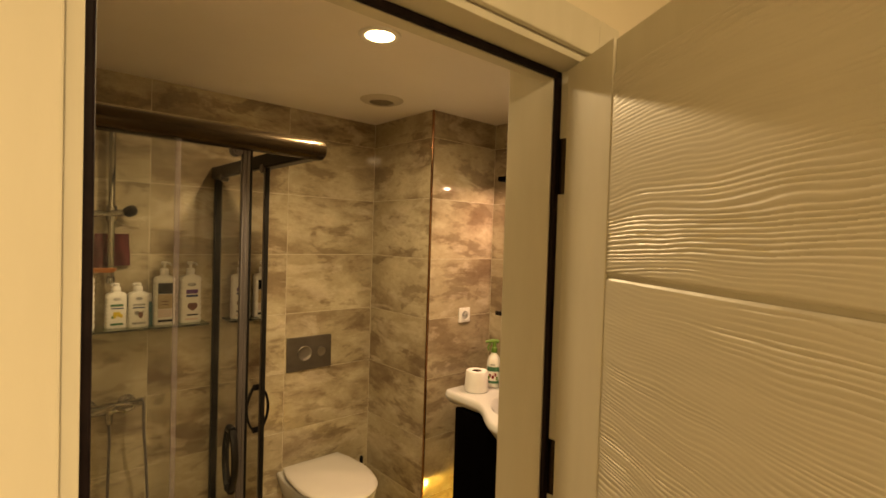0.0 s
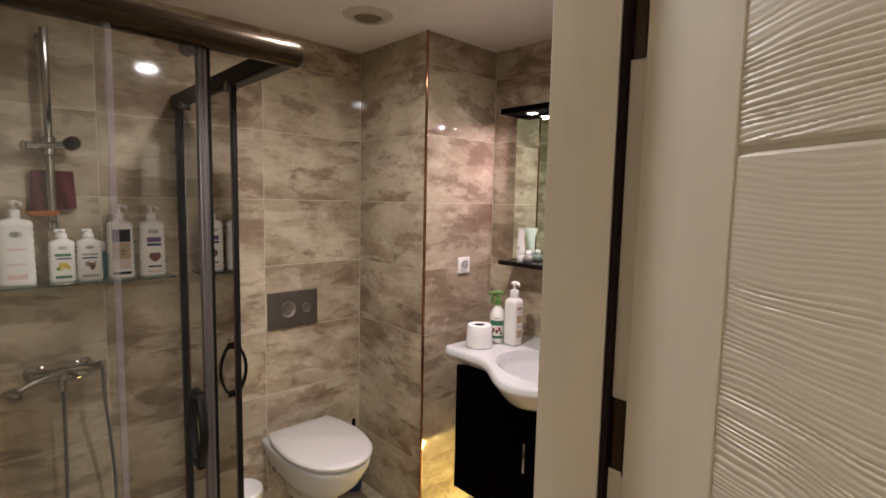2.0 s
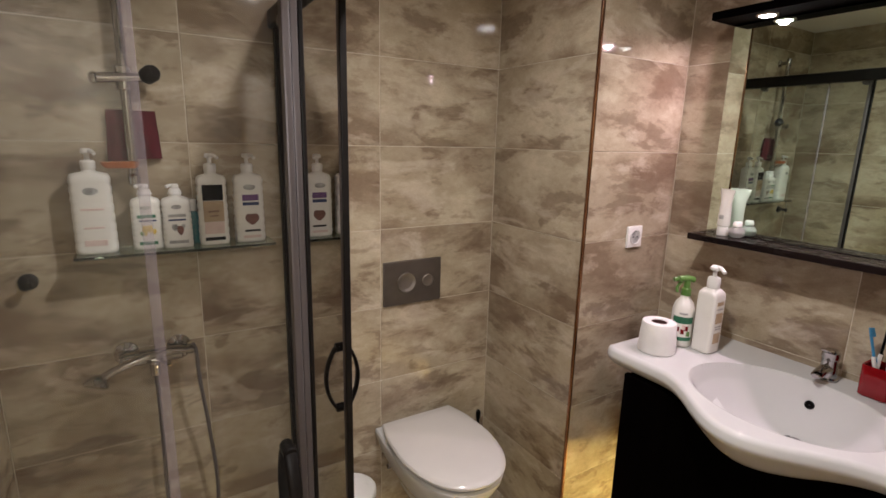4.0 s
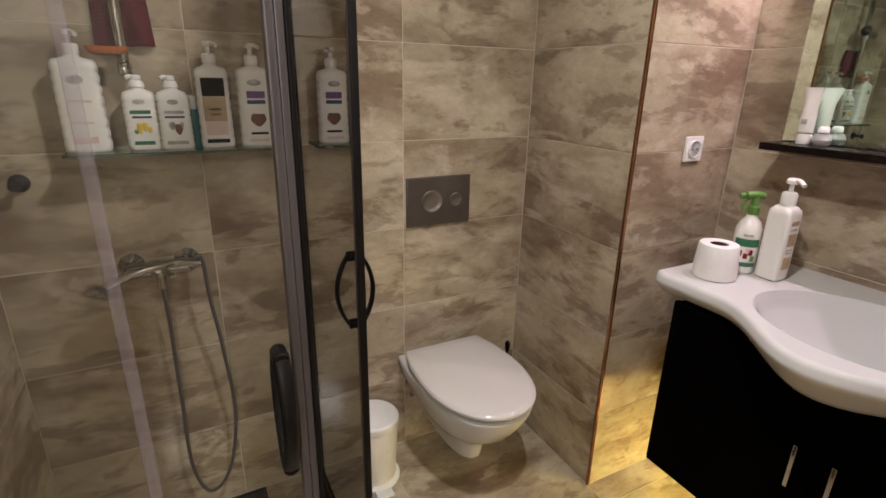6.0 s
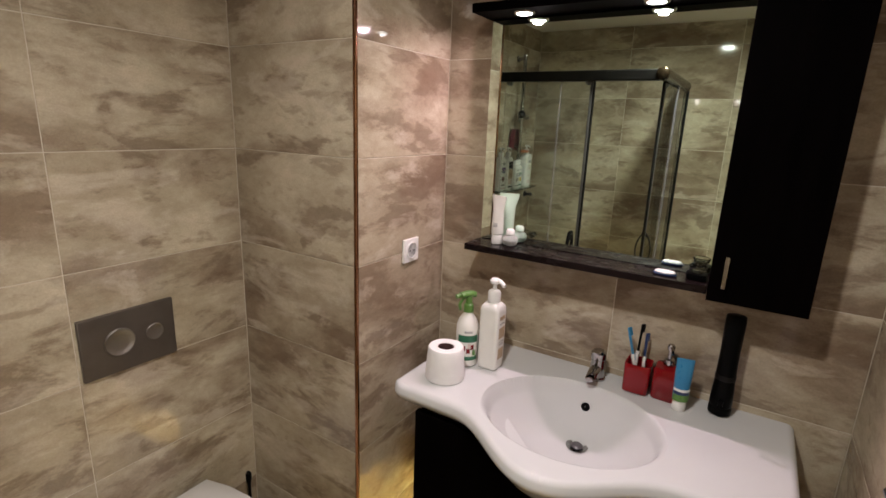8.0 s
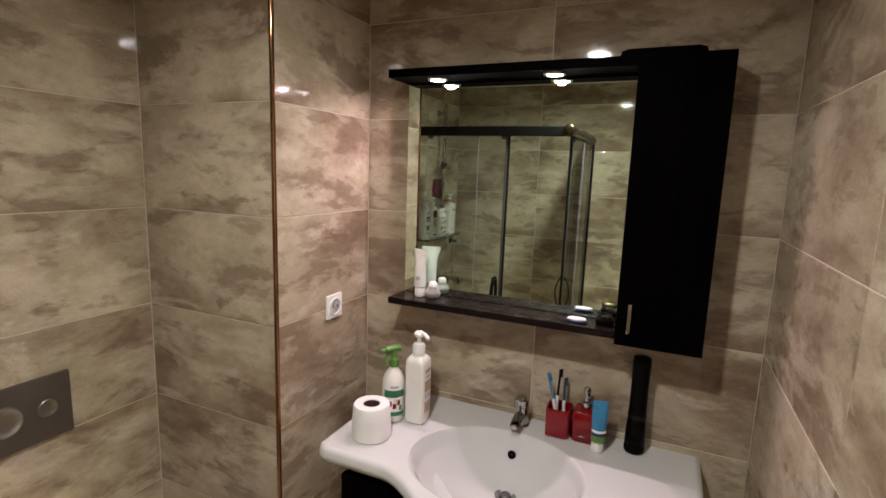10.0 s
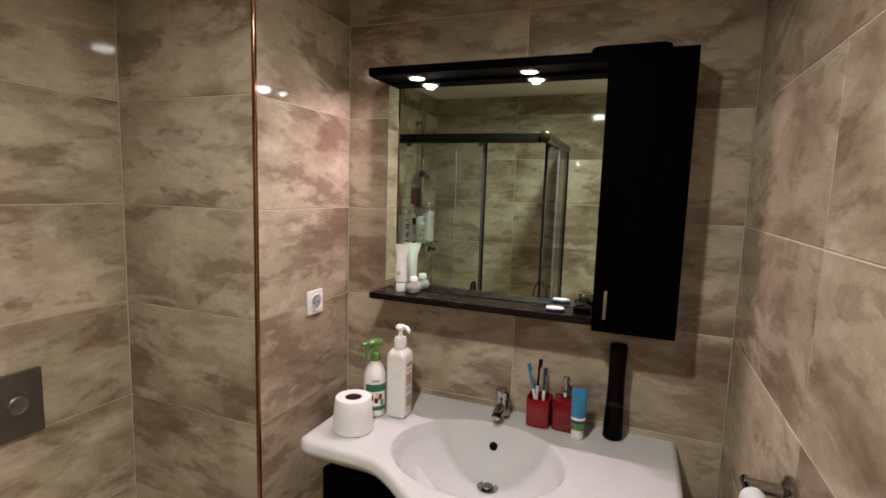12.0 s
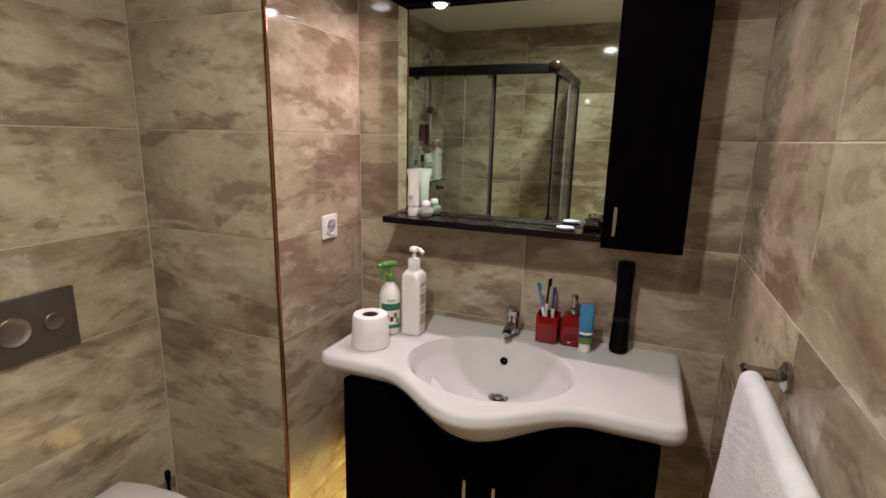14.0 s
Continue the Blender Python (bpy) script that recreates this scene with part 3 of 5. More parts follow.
part("bottom_rail", box(LEFT + 0.001, SHX, SHY - 0.018, SHY + 0.018, 0.0005, 0.030, 0.005), BRONZE, enc)
part("bottom_rail", box(SHX - 0.036, SHX, SHY + 0.0185, BACK - 0.001, 0.0005, 0.030, 0.005), BRONZE, enc)
GB, GT = 0.033, RAIL_Z - 0.026


def pane(x0, x1, y0, y1, name="pane"):
    bm = box(x0, x1, y0, y1, GB, GT)
    inner = Vector((-1, 0, 0)) if x1 - x0 < y1 - y0 else Vector((0, 1, 0))
    bmesh.ops.delete(bm, geom=[f for f in bm.faces if f.normal.dot(inner) > 0.9], context="FACES_ONLY")
    ob = part(name, bm, GLASS, enc)
    return ob


DOOR_Y, DOOR_X = 1.434, 0.690
pane(LEFT + 0.012, 0.310, 1.390, 1.395, "fixed_pane")
pane(0.128, 0.494, DOOR_Y - 0.0025, DOOR_Y + 0.0025, "door_pane")
pane(SHX - 0.006, SHX - 0.001, 1.912, BACK - 0.014, "fixed_pane")
pane(DOOR_X - 0.0025, DOOR_X + 0.0025, 1.752, 2.240, "door_pane")
part("seal", box(0.310, 0.322, 1.387, 1.398, GB, GT, 0.002), SEAL, enc, "grey translucent edge seal")
part("seal", box(SHX - 0.008, SHX + 0.001, 1.904, 1.912, GB, GT, 0.002), SEAL, enc, "grey translucent edge seal")
part("wall_profile", box(LEFT + 0.001, LEFT + 0.016, 1.383, 1.412, GB - 0.004, GT, 0.002), BLACK_METAL, enc)
part("wall_profile", box(SHX - 0.020, SHX + 0.003, BACK - 0.024, BACK - 0.001, GB - 0.004, GT, 0.002), BLACK_METAL, enc)
# sliding doors run inside the fixed panes
part("door_stile", joined(box(0.491, 0.503, DOOR_Y - 0.009, DOOR_Y + 0.009, GB - 0.002, GT + 0.004, 0.003), box(0.5032, 0.5135, DOOR_Y - 0.007, DOOR_Y + 0.007, GB - 0.002, GT + 0.004, 0.002)), GREY_METAL, enc)
part("magnet_strip", box(0.5137, 0.5205, DOOR_Y - 0.008, DOOR_Y + 0.006, GB - 0.002, GT + 0.004, 0.002), BLACK_METAL, enc)
part("door_stile", box(DOOR_X - 0.008, DOOR_X + 0.008, 1.743, 1.757, GB - 0.002, GT + 0.004, 0.003), GREY_METAL, enc)
part("magnet_strip", box(DOOR_X - 0.008, DOOR_X + 0.007, 1.734, 1.7425, GB - 0.002, GT + 0.004, 0.002), BLACK_METAL, enc)
part("roller", joined(rod((0.475, DOOR_Y - 0.012, GT - 0.006), (0.475, DOOR_Y + 0.012, GT - 0.006), 0.016), rod((0.475, DOOR_Y - 0.018, GT - 0.006), (0.475, DOOR_Y - 0.012, GT - 0.006), 0.009)), GREY_METAL, enc)
for ry_ in (1.768, 2.215):
    part("roller", joined(rod((DOOR_X - 0.014, ry_, GT - 0.006), (DOOR_X + 0.014, ry_, GT - 0.006), 0.016), rod((DOOR_X + 0.014, ry_, GT - 0.006), (DOOR_X + 0.021, ry_, GT - 0.006), 0.009)), GREY_METAL, enc)


def bow_handle(at, out, z0, z1):
    """A bowed grip on each side of the glass, with feet at both ends."""
    ax, ay = at
    bms = []
    for sgn in (1, -1):
        pts = []
        for k in range(17):
            u = k / 16
            d = sgn * (0.009 + 0.031 * math.sin(math.pi * u) ** 0.75)
            pts.append((ax + out[0] * d, ay + out[1] * d, z0 + (z1 - z0) * u))
        wide = Vector((-out[1], out[0], 0)) * 0.0105
        thick = Vector((out[0], out[1], 0)) * 0.0045
        rings = []
        for p in pts:
            p = Vector(p)
            rings.append([p + wide * math.cos(a) + thick * math.sin(a) for a in [2 * math.pi * i / 14 for i in range(14)]])
        bms.append(loft(rings))
    for z in (z0 + 0.006, z1 - 0.006):
        bms.append(rod((ax - out[0] * 0.016, ay - out[1] * 0.016, z), (ax + out[0] * 0.016, ay + out[1] * 0.016, z), 0.011, 18))
    return joined(*bms)


part("handle", bow_handle((0.476, DOOR_Y), (0, -1), 0.855, 1.042), BLACK_METAL, enc, "black bowed double handle")
part("handle", bow_handle((DOOR_X, 1.786), (1, 0), 0.868, 1.038), BLACK_METAL, enc, "black bowed double handle")
drain = thing("floor_drain", (0.44, 2.315, 0), "small dark metal floor drain in the shower", "drain")
part("frame", joined(box(0.385, 0.505, 2.275, 2.283, -0.001, 0.003, 0.0008), box(0.385, 0.505, 2.342, 2.350, -0.001, 0.003, 0.0008), box(0.385, 0.393, 2.2835, 2.3415, -0.001, 0.003, 0.0008), box(0.497, 0.505, 2.2835, 2.3415, -0.001, 0.003, 0.0008)), BLACK_METAL, drain)
part("grate", box(0.3935, 0.4965, 2.2838, 2.3412, -0.001, 0.0015, 0.0005), GASKET, drain)

# riser rail, mixer and hose
riser = thing("shower_riser", (0.30, BACK, 1.45), "chrome shower riser rail with sliding holder", "shower rail")
RY = BACK - 0.050
part("pole", joined(rod((0.30, RY, 1.412), (0.30, RY, 2.035), 0.012, 24), lathe([(0.010, -0.030), (0.0145, -0.026), (0.0155, -0.004), (0.013, 0.0)], (0.30, RY, 1.4115), n=24)), CHROME, riser)
for z in (1.47, 2.01):
    part("bracket", joined(rod((0.30, RY, z), (0.30, BACK - 0.0005, z), 0.010), lathe([(0.02, 0), (0.02, 0.006), (0.012, 0.012)], (0.30, BACK - 0.0005, z), (0, -1, 0), 24)), CHROME, riser)
slider = part("slider", joined(rod((0.30, RY, 1.628), (0.30, RY, 1.690), 0.020), rod((0.240, RY - 0.012, 1.655), (0.345, RY - 0.014, 1.664), 0.013), lathe([(0.013, 0), (0.017, 0.004), (0.013, 0.014), (0.006, 0.018)], (0.242, RY - 0.012, 1.655), (-1, 0, -0.1), 20)), CHROME, riser, "chrome sliding holder")
part("clamp_knob", lathe([(0.014, 0), (0.021, 0.008), (0.022, 0.032), (0.016, 0.042), (0.006, 0.045)], (0.345, RY - 0.012, 1.662), (0.55, -0.6, 0.35), 22), BLACK_METAL, slider, "dark grey clamp knob")

mx = thing("shower_mixer", (0.30, BACK, 0.905), "chrome wall shower mixer with lever and hose", "shower mixer")
MY, MZ = BACK - 0.062, 0.888
part("body", joined(rod((0.225, MY, MZ), (0.375, MY, MZ), 0.021, 28), rod((0.215, MY, MZ), (0.226, MY, MZ), 0.017), rod((0.374, MY, MZ), (0.385, MY, MZ), 0.017)), CHROME, mx)
for x in (0.232, 0.368):
    part("inlet", joined(rod((x, MY, MZ), (x, BACK - 0.0005, MZ), 0.014), lathe([(0.032, 0), (0.032, 0.005), (0.018, 0.016)], (x, BACK - 0.0005, MZ), (0, -1, 0), 30)), CHROME, mx)
part("lever", joined(lathe([(0.020, 0), (0.023, 0.006), (0.022, 0.030), (0.012, 0.040)], (0.30, MY - 0.015, MZ + 0.004), (0, -1, 0.35), 24), sweep(curve_points([(0.30, MY - 0.04, MZ + 0.018), (0.315, MY - 0.075, MZ + 0.020), (0.335, MY - 0.115, MZ + 0.014)], 6), 0.008, 10, 0.6)), CHROME, mx)
part("outlet", rod((0.30, MY, MZ - 0.018), (0.30, MY, MZ - 0.060), 0.0125), CHROME, mx)
part("cradle", joined(rod((0.392, MY - 0.004, MZ + 0.012), (0.392, MY - 0.046, MZ + 0.020), 0.014), rod((0.380, MY, MZ), (0.396, MY - 0.012, MZ + 0.014), 0.010)), CHROME, mx)
hand = curve_points([(0.400, MY - 0.050, MZ + 0.022), (0.340, MY - 0.062, MZ + 0.030), (0.270, MY - 0.068, MZ + 0.024), (0.205, MY - 0.072, MZ + 0.004), (0.170, MY - 0.075, MZ - 0.014)], 8)
part("handset", joined(sweep(hand, 0.0105, 16), lathe([(0.012, -0.012), (0.024, 0.0), (0.030, 0.012), (0.030, 0.018), (0.022, 0.021)], (0.168, MY - 0.075, MZ - 0.012), (-0.35, -0.45, -0.8), 28)), CHROME, mx)
hose = curve_points([(0.30, MY, MZ - 0.055), (0.302, MY + 0.004, 0.72), (0.298, MY + 0.010, 0.45), (0.296, MY + 0.012, 0.22), (0.335, MY + 0.004, 0.105), (0.400, MY, 0.17), (0.438, MY - 0.005, 0.38), (0.428, MY - 0.020, 0.62), (0.412, MY - 0.042, 0.80), (0.408, MY - 0.052, 0.895), (0.400, MY - 0.052, 0.927)], 12)
part("hose", sweep(hose, 0.0055, 12), GREY_METAL, mx, "ribbed metal shower hose")

hook = thing("wall_hook", (0.035, BACK, 1.13), "small round dark metal hook on the shower wall", "hook")
part("rosette", lathe([(0.022, 0), (0.022, 0.006), (0.013, 0.012)], (0.035, BACK - 0.0005, 1.13), (0, -1, 0), 28), BLACK_METAL, hook)
part("peg", joined(rod((0.035, BACK - 0.010, 1.13), (0.035, BACK - 0.045, 1.13), 0.008), lathe([(0.010, 0), (0.014, 0.005), (0.010, 0.012)], (0.035, BACK - 0.042, 1.13), (0, -1, 0), 20)), BLACK_METAL, hook)

# red cloth over an orange soap dish on the riser
dish = thing("soap_dish", (0.295, BACK - 0.05, 1.452), "orange plastic soap dish on the riser rail", "soap dish")
part("tray", loft([[(0.272 + a * 0.62 * math.copysign(abs(math.cos(q)) ** 0.6, math.cos(q)), RY - 0.030 + b * 0.45 * math.copysign(abs(math.sin(q)) ** 0.6, math.sin(q)), z) for q in [2 * math.pi * i / 28 for i in range(28)]] for a, b, z in ((0.055, 0.032, 1.430), (0.068, 0.042, 1.438), (0.072, 0.044, 1.446), (0.067, 0.039, 1.446), (0.052, 0.028, 1.437))]), ORANGE, dish)


def draped(x0, x1, y, z0, z1, seed, thick=0.010):
    """A hanging cloth with soft folds, closed to a thin body."""
    nx, nz = 22, 16
    def pt(i, k, side):
        u, v = i / nx, k / nz
        x = x0 + (x1 - x0) * u + 0.008 * (v - 0.5) * math.sin(3 * u + seed)
        fold = 0.011 * math.sin(u * 11 + seed + 1.2 * v) * (0.35 + 0.65 * (1 - v)) + 0.006 * noise.noise((u * 4, v * 4, seed))
        return (x, y + fold + side * thick / 2, z0 + (z1 - z0) * v - 0.006 * math.sin(u * 3.1 + seed) * (1 - v))
    rings = []
    for k in range(nz + 1):
        rings.append([pt(i, k, -1) for i in range(nx + 1)] + [pt(i, k, 1) for i in range(nx, -1, -1)])
    return loft(rings)


solid("wash_cloth", draped(0.246, 0.368, BACK - 0.0185, 1.446, 1.580, 2.0, 0.008), CLOTH, "burgundy red wash mitt hanging over the soap dish", "cloth")

# glass shelf with bottles
GSZ = 1.207
gs = thing("glass_shelf", (0.40, BACK, GSZ), "thin clear glass shelf on the shower wall", "shelf")
part("pane", box(0.150, 0.648, BACK - 0.125, BACK - 0.004, GSZ - 0.008, GSZ, 0.0015), SHELF_GLASS, gs)
for x in (0.20, 0.60):
    part("clamp", box(x - 0.012, x + 0.012, BACK - 0.030, BACK - 0.0005, GSZ - 0.018, GSZ + 0.008, 0.003), CHROME, gs)


def oval(cx, cy, a, b, z, p=3.2, n=36):
    return [(cx + a * math.copysign(abs(math.cos(q)) ** (2 / p), math.cos(q)), cy + b * math.copysign(abs(math.sin(q)) ** (2 / p), math.sin(q)), z) for q in [2 * math.pi * i / n for i in range(n)]]


def pump_bottle(cx, cy, z, w, d, h, label, prints, wavy=True, cap="pump", turn=0.0):
    """A flat shouldered bottle with a dispenser head; prints are (dx, dz, width, height, material) on its face."""
    t = thing("pump_bottle" if cap == "pump" else "shampoo_bottle", (cx, cy, z), label, "bottle", "bottles on the shower shelf")
    rings = [oval(cx, cy, w * 0.46, d * 0.46, z + 0.0008), oval(cx, cy, w * 0.495, d * 0.5, z + 0.005)]
    for k in range(1, 46):
        u = k / 45
        wave = 0.065 * abs(math.sin(u * math.pi * 7.5)) if wavy else 0.0
        rings.append(oval(cx, cy, w * 0.5 * (0.94 + wave) * (1 - 0.04 * u), d * 0.5, z + 0.006 + (h - 0.028) * u, 4.0))
    rings += [oval(cx, cy, w * 0.465, d * 0.47, z + h - 0.014, 4.0), oval(cx, cy, w * 0.42, d * 0.42, z + h - 0.007), oval(cx, cy, 0.017, 0.016, z + h - 0.001, 2), oval(cx, cy, 0.014, 0.014, z + h + 0.004, 2)]
    part("body", loft(rings), BOTTLE, t)
    z1 = z + h + 0.004
    if cap == "pump":
        part("collar", lathe([(0.015, 0), (0.0165, 0.003), (0.0165, 0.020), (0.013, 0.024)], (cx, cy, z1), n=24), WHITE, t)
        part("pump_head", joined(lathe([(0.0055, 0), (0.0055, 0.018)], (cx, cy, z1 + 0.024), n=14), lathe([(0.009, 0), (0.0125, 0.002), (0.0125, 0.009), (0.010, 0.013)], (cx, cy, z1 + 0.040), n=20), sweep([(cx, cy, z1 + 0.046), (cx + 0.012, cy - 0.018, z1 + 0.047), (cx + 0.018, cy - 0.028, z1 + 0.041)], 0.0048, 10)), WHITE, t)
    else:
        part("collar", lathe([(0.017, 0), (0.018, 0.002), (0.0145, 0.014), (0.011, 0.017)], (cx, cy, z1), n=24), WHITE, t)
        part("cap", joined(lathe([(0.009, 0.0175), (0.0115, 0.019), (0.0115, 0.026), (0.009, 0.029)], (cx, cy, z1), n=20), sweep([(cx, cy, z1 + 0.024), (cx - 0.012, cy - 0.006, z1 + 0.026), (cx - 0.020, cy - 0.010, z1 + 0.022)], 0.0045, 10)), WHITE, t)
    for dx, dz, pw, ph, mat in prints:
        if mat in (YELLOW, BROWN, GREEN, GREYP) and pw < 0.045 and ph > 0.009:
            part("print", loft([[(cx + dx + pw * 0.55 * k * math.cos(q), y, z + dz + ph * 0.55 * k * math.sin(q) * (1 + 0.2 * math.sin(3 * q))) for q in [2 * math.pi * i / 20 for i in range(20)]] for y, k in ((cy - d / 2 + 0.004, 1.0), (cy - d / 2 - 0.0008, 1.0), (cy - d / 2 - 0.0014, 0.8))]), mat, t)
            continue
        part("print", box(cx + dx - pw / 2, cx + dx + pw / 2, cy - d / 2 - 0.0012, cy - d / 2 + 0.004, z + dz - ph / 2, z + dz + ph / 2, 0.0008, 1), mat, t)
    return t


BYS = BACK - 0.062


def oval_badge(t, cx, cy, z, a, b, mat):
    bm = loft([[(cx + a * math.cos(q), y, z + b * math.sin(q)) for q in [2 * math.pi * i / 24 for i in range(24)]] for y in (cy + 0.003, cy)])
    part("badge", bm, mat, t)


b1 = pump_bottle(0.200, BYS, GSZ, 0.096, 0.056, 0.215, "tall white pump bottle with faint pink print", [(0, 0.118, 0.05, 0.006, PINKP), (0, 0.07, 0.045, 0.006, PINKP), (0.0, 0.03, 0.05, 0.016, PINKP)])
oval_badge(b1, 0.200, BYS - 0.030, GSZ + 0.165, 0.017, 0.010, GREYP)
b2 = pump_bottle(0.318, BYS + 0.004, GSZ, 0.076, 0.046, 0.145, "short white bottle with yellow flower print", [(0.0, 0.092, 0.044, 0.009, DARK_GREEN), (-0.006, 0.055, 0.012, 0.026, YELLOW), (0.006, 0.058, 0.012, 0.020, YELLOW), (0.015, 0.050, 0.010, 0.014, YELLOW), (-0.014, 0.046, 0.009, 0.010, GREEN), (0.002, 0.080, 0.042, 0.005, NAVY), (0, 0.018, 0.044, 0.009, DARK_GREEN)], cap="cap")
oval_badge(b2, 0.318, BYS - 0.0208, GSZ + 0.116, 0.013, 0.006, GREYP)
b3 = pump_bottle(0.391, BYS - 0.008, GSZ, 0.076, 0.046, 0.145, "short white bottle with grey flower print", [(0.0, 0.092, 0.044, 0.008, GREYP), (-0.008, 0.060, 0.014, 0.018, GREYP), (0.006, 0.052, 0.016, 0.024, BROWN), (0.014, 0.062, 0.008, 0.012, GREYP), (0.0, 0.080, 0.044, 0.005, NAVY), (0, 0.018, 0.048, 0.009, GREYP)], cap="cap")
oval_badge(b3, 0.391, BYS - 0.0328, GSZ + 0.116, 0.013, 0.006, GREYP)
b4 = pump_bottle(0.486, BYS, GSZ, 0.082, 0.050, 0.205, "white pump bottle with black and gold label", [(0.0, 0.152, 0.054, 0.045, BLACK), (0, 0.098, 0.054, 0.060, GOLD), (0, 0.098, 0.030, 0.007, BROWN), (0, 0.085, 0.024, 0.005, BROWN), (0, 0.05, 0.052, 0.034, PINKP), (0, 0.018, 0.054, 0.010, BLACK)])
b5 = pump_bottle(0.586, BYS, GSZ, 0.086, 0.050, 0.205, "white pump bottle with purple label and brown fruit print", [(0.002, 0.134, 0.046, 0.018, PURPLE), (0.002, 0.116, 0.046, 0.010, NAVY), (0.004, 0.072, 0.036, 0.030, BROWN), (0.004, 0.035, 0.044, 0.006, BLACK), (0.002, 0.017, 0.05, 0.008, PINKP)])
oval_badge(b5, 0.586, BYS - 0.0268, GSZ + 0.165, 0.017, 0.008, GREYP)
tb = thing("small_bottle", (0.432, BYS + 0.030, GSZ), "small teal bottle with white cap behind the others", "bottle", "bottles on the shower shelf")
part("body", loft([oval(0.432, BYS + 0.030, 0.019, 0.014, GSZ + 0.0008), oval(0.432, BYS + 0.030, 0.021, 0.016, GSZ + 0.006), oval(0.432, BYS + 0.030, 0.021, 0.016, GSZ + 0.085), oval(0.432, BYS + 0.030, 0.012, 0.011, GSZ + 0.096)]), TEAL, tb)
part("cap", lathe([(0.014, 0), (0.015, 0.002), (0.015, 0.030), (0.012, 0.034)], (0.432, BYS + 0.030, GSZ + 0.096), n=20), WHITE, tb)

# ---- vanity ----
VC, VHALF, VTOP, VBACK = 1.253, 0.488, 0.879, RIGHT - 0.001
CORNER = 0.045


def front_x(y):
    d = abs(y - VC)
    x = 1.562 - 0.140 * 0.5 * (1 + math.cos(math.pi * min(1.0, d / 0.285)))
    k = d - (VHALF - CORNER)
    if k > 0:
        x += CORNER - math.sqrt(max(0.0, CORNER ** 2 - k ** 2))
    return x


BAS_X, BAS_A, BAS_B, DRAIN = 1.698, 0.196, 0.240, (1.825, VC + 0.01)


def bowl_depth(x, y):
    ex, ey = (x - BAS_X) / BAS_A, (y - VC) / BAS_B
    if ex * ex + ey * ey >= 1:
        return 0.0
    px, py = (x - DRAIN[0]) / BAS_A, (y - DRAIN[1]) / BAS_B
    qx, qy = (DRAIN[0] - BAS_X) / BAS_A, 0.0
    a = px * px + py * py
    if a < 1e-9:
        return 0.168
    b, c = 2 * (px * qx + py * qy), qx * qx + qy * qy - 1
    s_ = (-b + math.sqrt(b * b - 4 * a * c)) / (2 * a)
    r = 1 / s_
    lip = min(1.0, (1 - r) / 0.13)
    return (0.006 + 0.162 * (1 - r ** 2.5) ** 1.12) * lip * lip * (3 - 2 * lip) if r < 1 else 0.0


def basin_mesh():
    ny, nu = 400, 190
    bm = bmesh.new()
    rows = []
    for j in range(ny + 1):
        v = j / ny
        y = VC - VHALF + 2 * VHALF * (v)
        fx = front_x(y)
        d_end = VHALF - abs(y - VC)
        row = []
        for i in range(nu + 1):
            x = VBACK + (fx - VBACK) * i / nu
            R = 0.021
            d = min(x - fx, d_end)
            z = VTOP - bowl_depth(x, y)
            if d < R:
                z -= R - math.sqrt(max(0, R * R - (R - d) ** 2))
            row.append(bm.verts.new((x, y, z)))
        # rounded skirt that turns under
        b_ = 0.5 * (1 + math.cos(math.pi * min(1.0, abs(y - VC) / 0.30)))
        for dx, dz in ((-0.001, 0.024), (0.000, 0.030), (0.004, 0.036), (0.012, 0.045), (0.026, 0.058 + 0.004 * b_), (0.045, 0.067 + 0.017 * b_), (0.062, 0.071 + 0.029 * b_), (0.09, 0.073 + 0.036 * b_), (0.20, 0.074 + 0.042 * b_)):
            row.append(bm.verts.new((min(fx + dx, VBACK - 0.01), y, VTOP - dz)))
        rows.append(row)
    for a, b in zip(rows, rows[1:]):
        for i in range(len(a) - 1):
            bm.faces.new((a[i], a[i + 1], b[i + 1], b[i]))
    for row in (rows[0], rows[-1]):
        bm.faces.new(row)
    bmesh.ops.recalc_face_normals(bm, faces=bm.faces[:])
    return bm


basin = thing("washbasin", (1.8, VC, 0.83), "white ceramic washbasin with wide shelf sides and bowed front", "washbasin")
part("basin", basin_mesh(), CERAMIC, basin, "", 50)
dz_ = VTOP - 0.168
part("drain", lathe([(0.030, 0.0), (0.031, 0.003), (0.026, 0.0045), (0.021, 0.002), (0.020, 0.0005)], (DRAIN[0], DRAIN[1], dz_ + 0.002), n=36), CHROME, basin, "round chrome drain")
part("drain_plug", lathe([(0.016, 0.002), (0.017, 0.004), (0.014, 0.007), (0.001, 0.0085)], (DRAIN[0], DRAIN[1], dz_ + 0.002), n=28), GREY_METAL, basin)
ovx = DRAIN[0]
while VTOP - bowl_depth(ovx, VC + 0.012) < 0.812:
    ovx += 0.0005
slope = (bowl_depth(ovx - 0.002, VC) - bowl_depth(ovx + 0.002, VC)) / 0.004
part("overflow", lathe([(0.0125, -0.004), (0.0125, 0.0026), (0.0110, 0.0032), (0.0105, 0.0024), (0.001, 0.0024)], (ovx, VC + 0.012, 0.812), (-slope, 0, 1), 28, caps=False), BLACK, basin, "dark overflow hole")

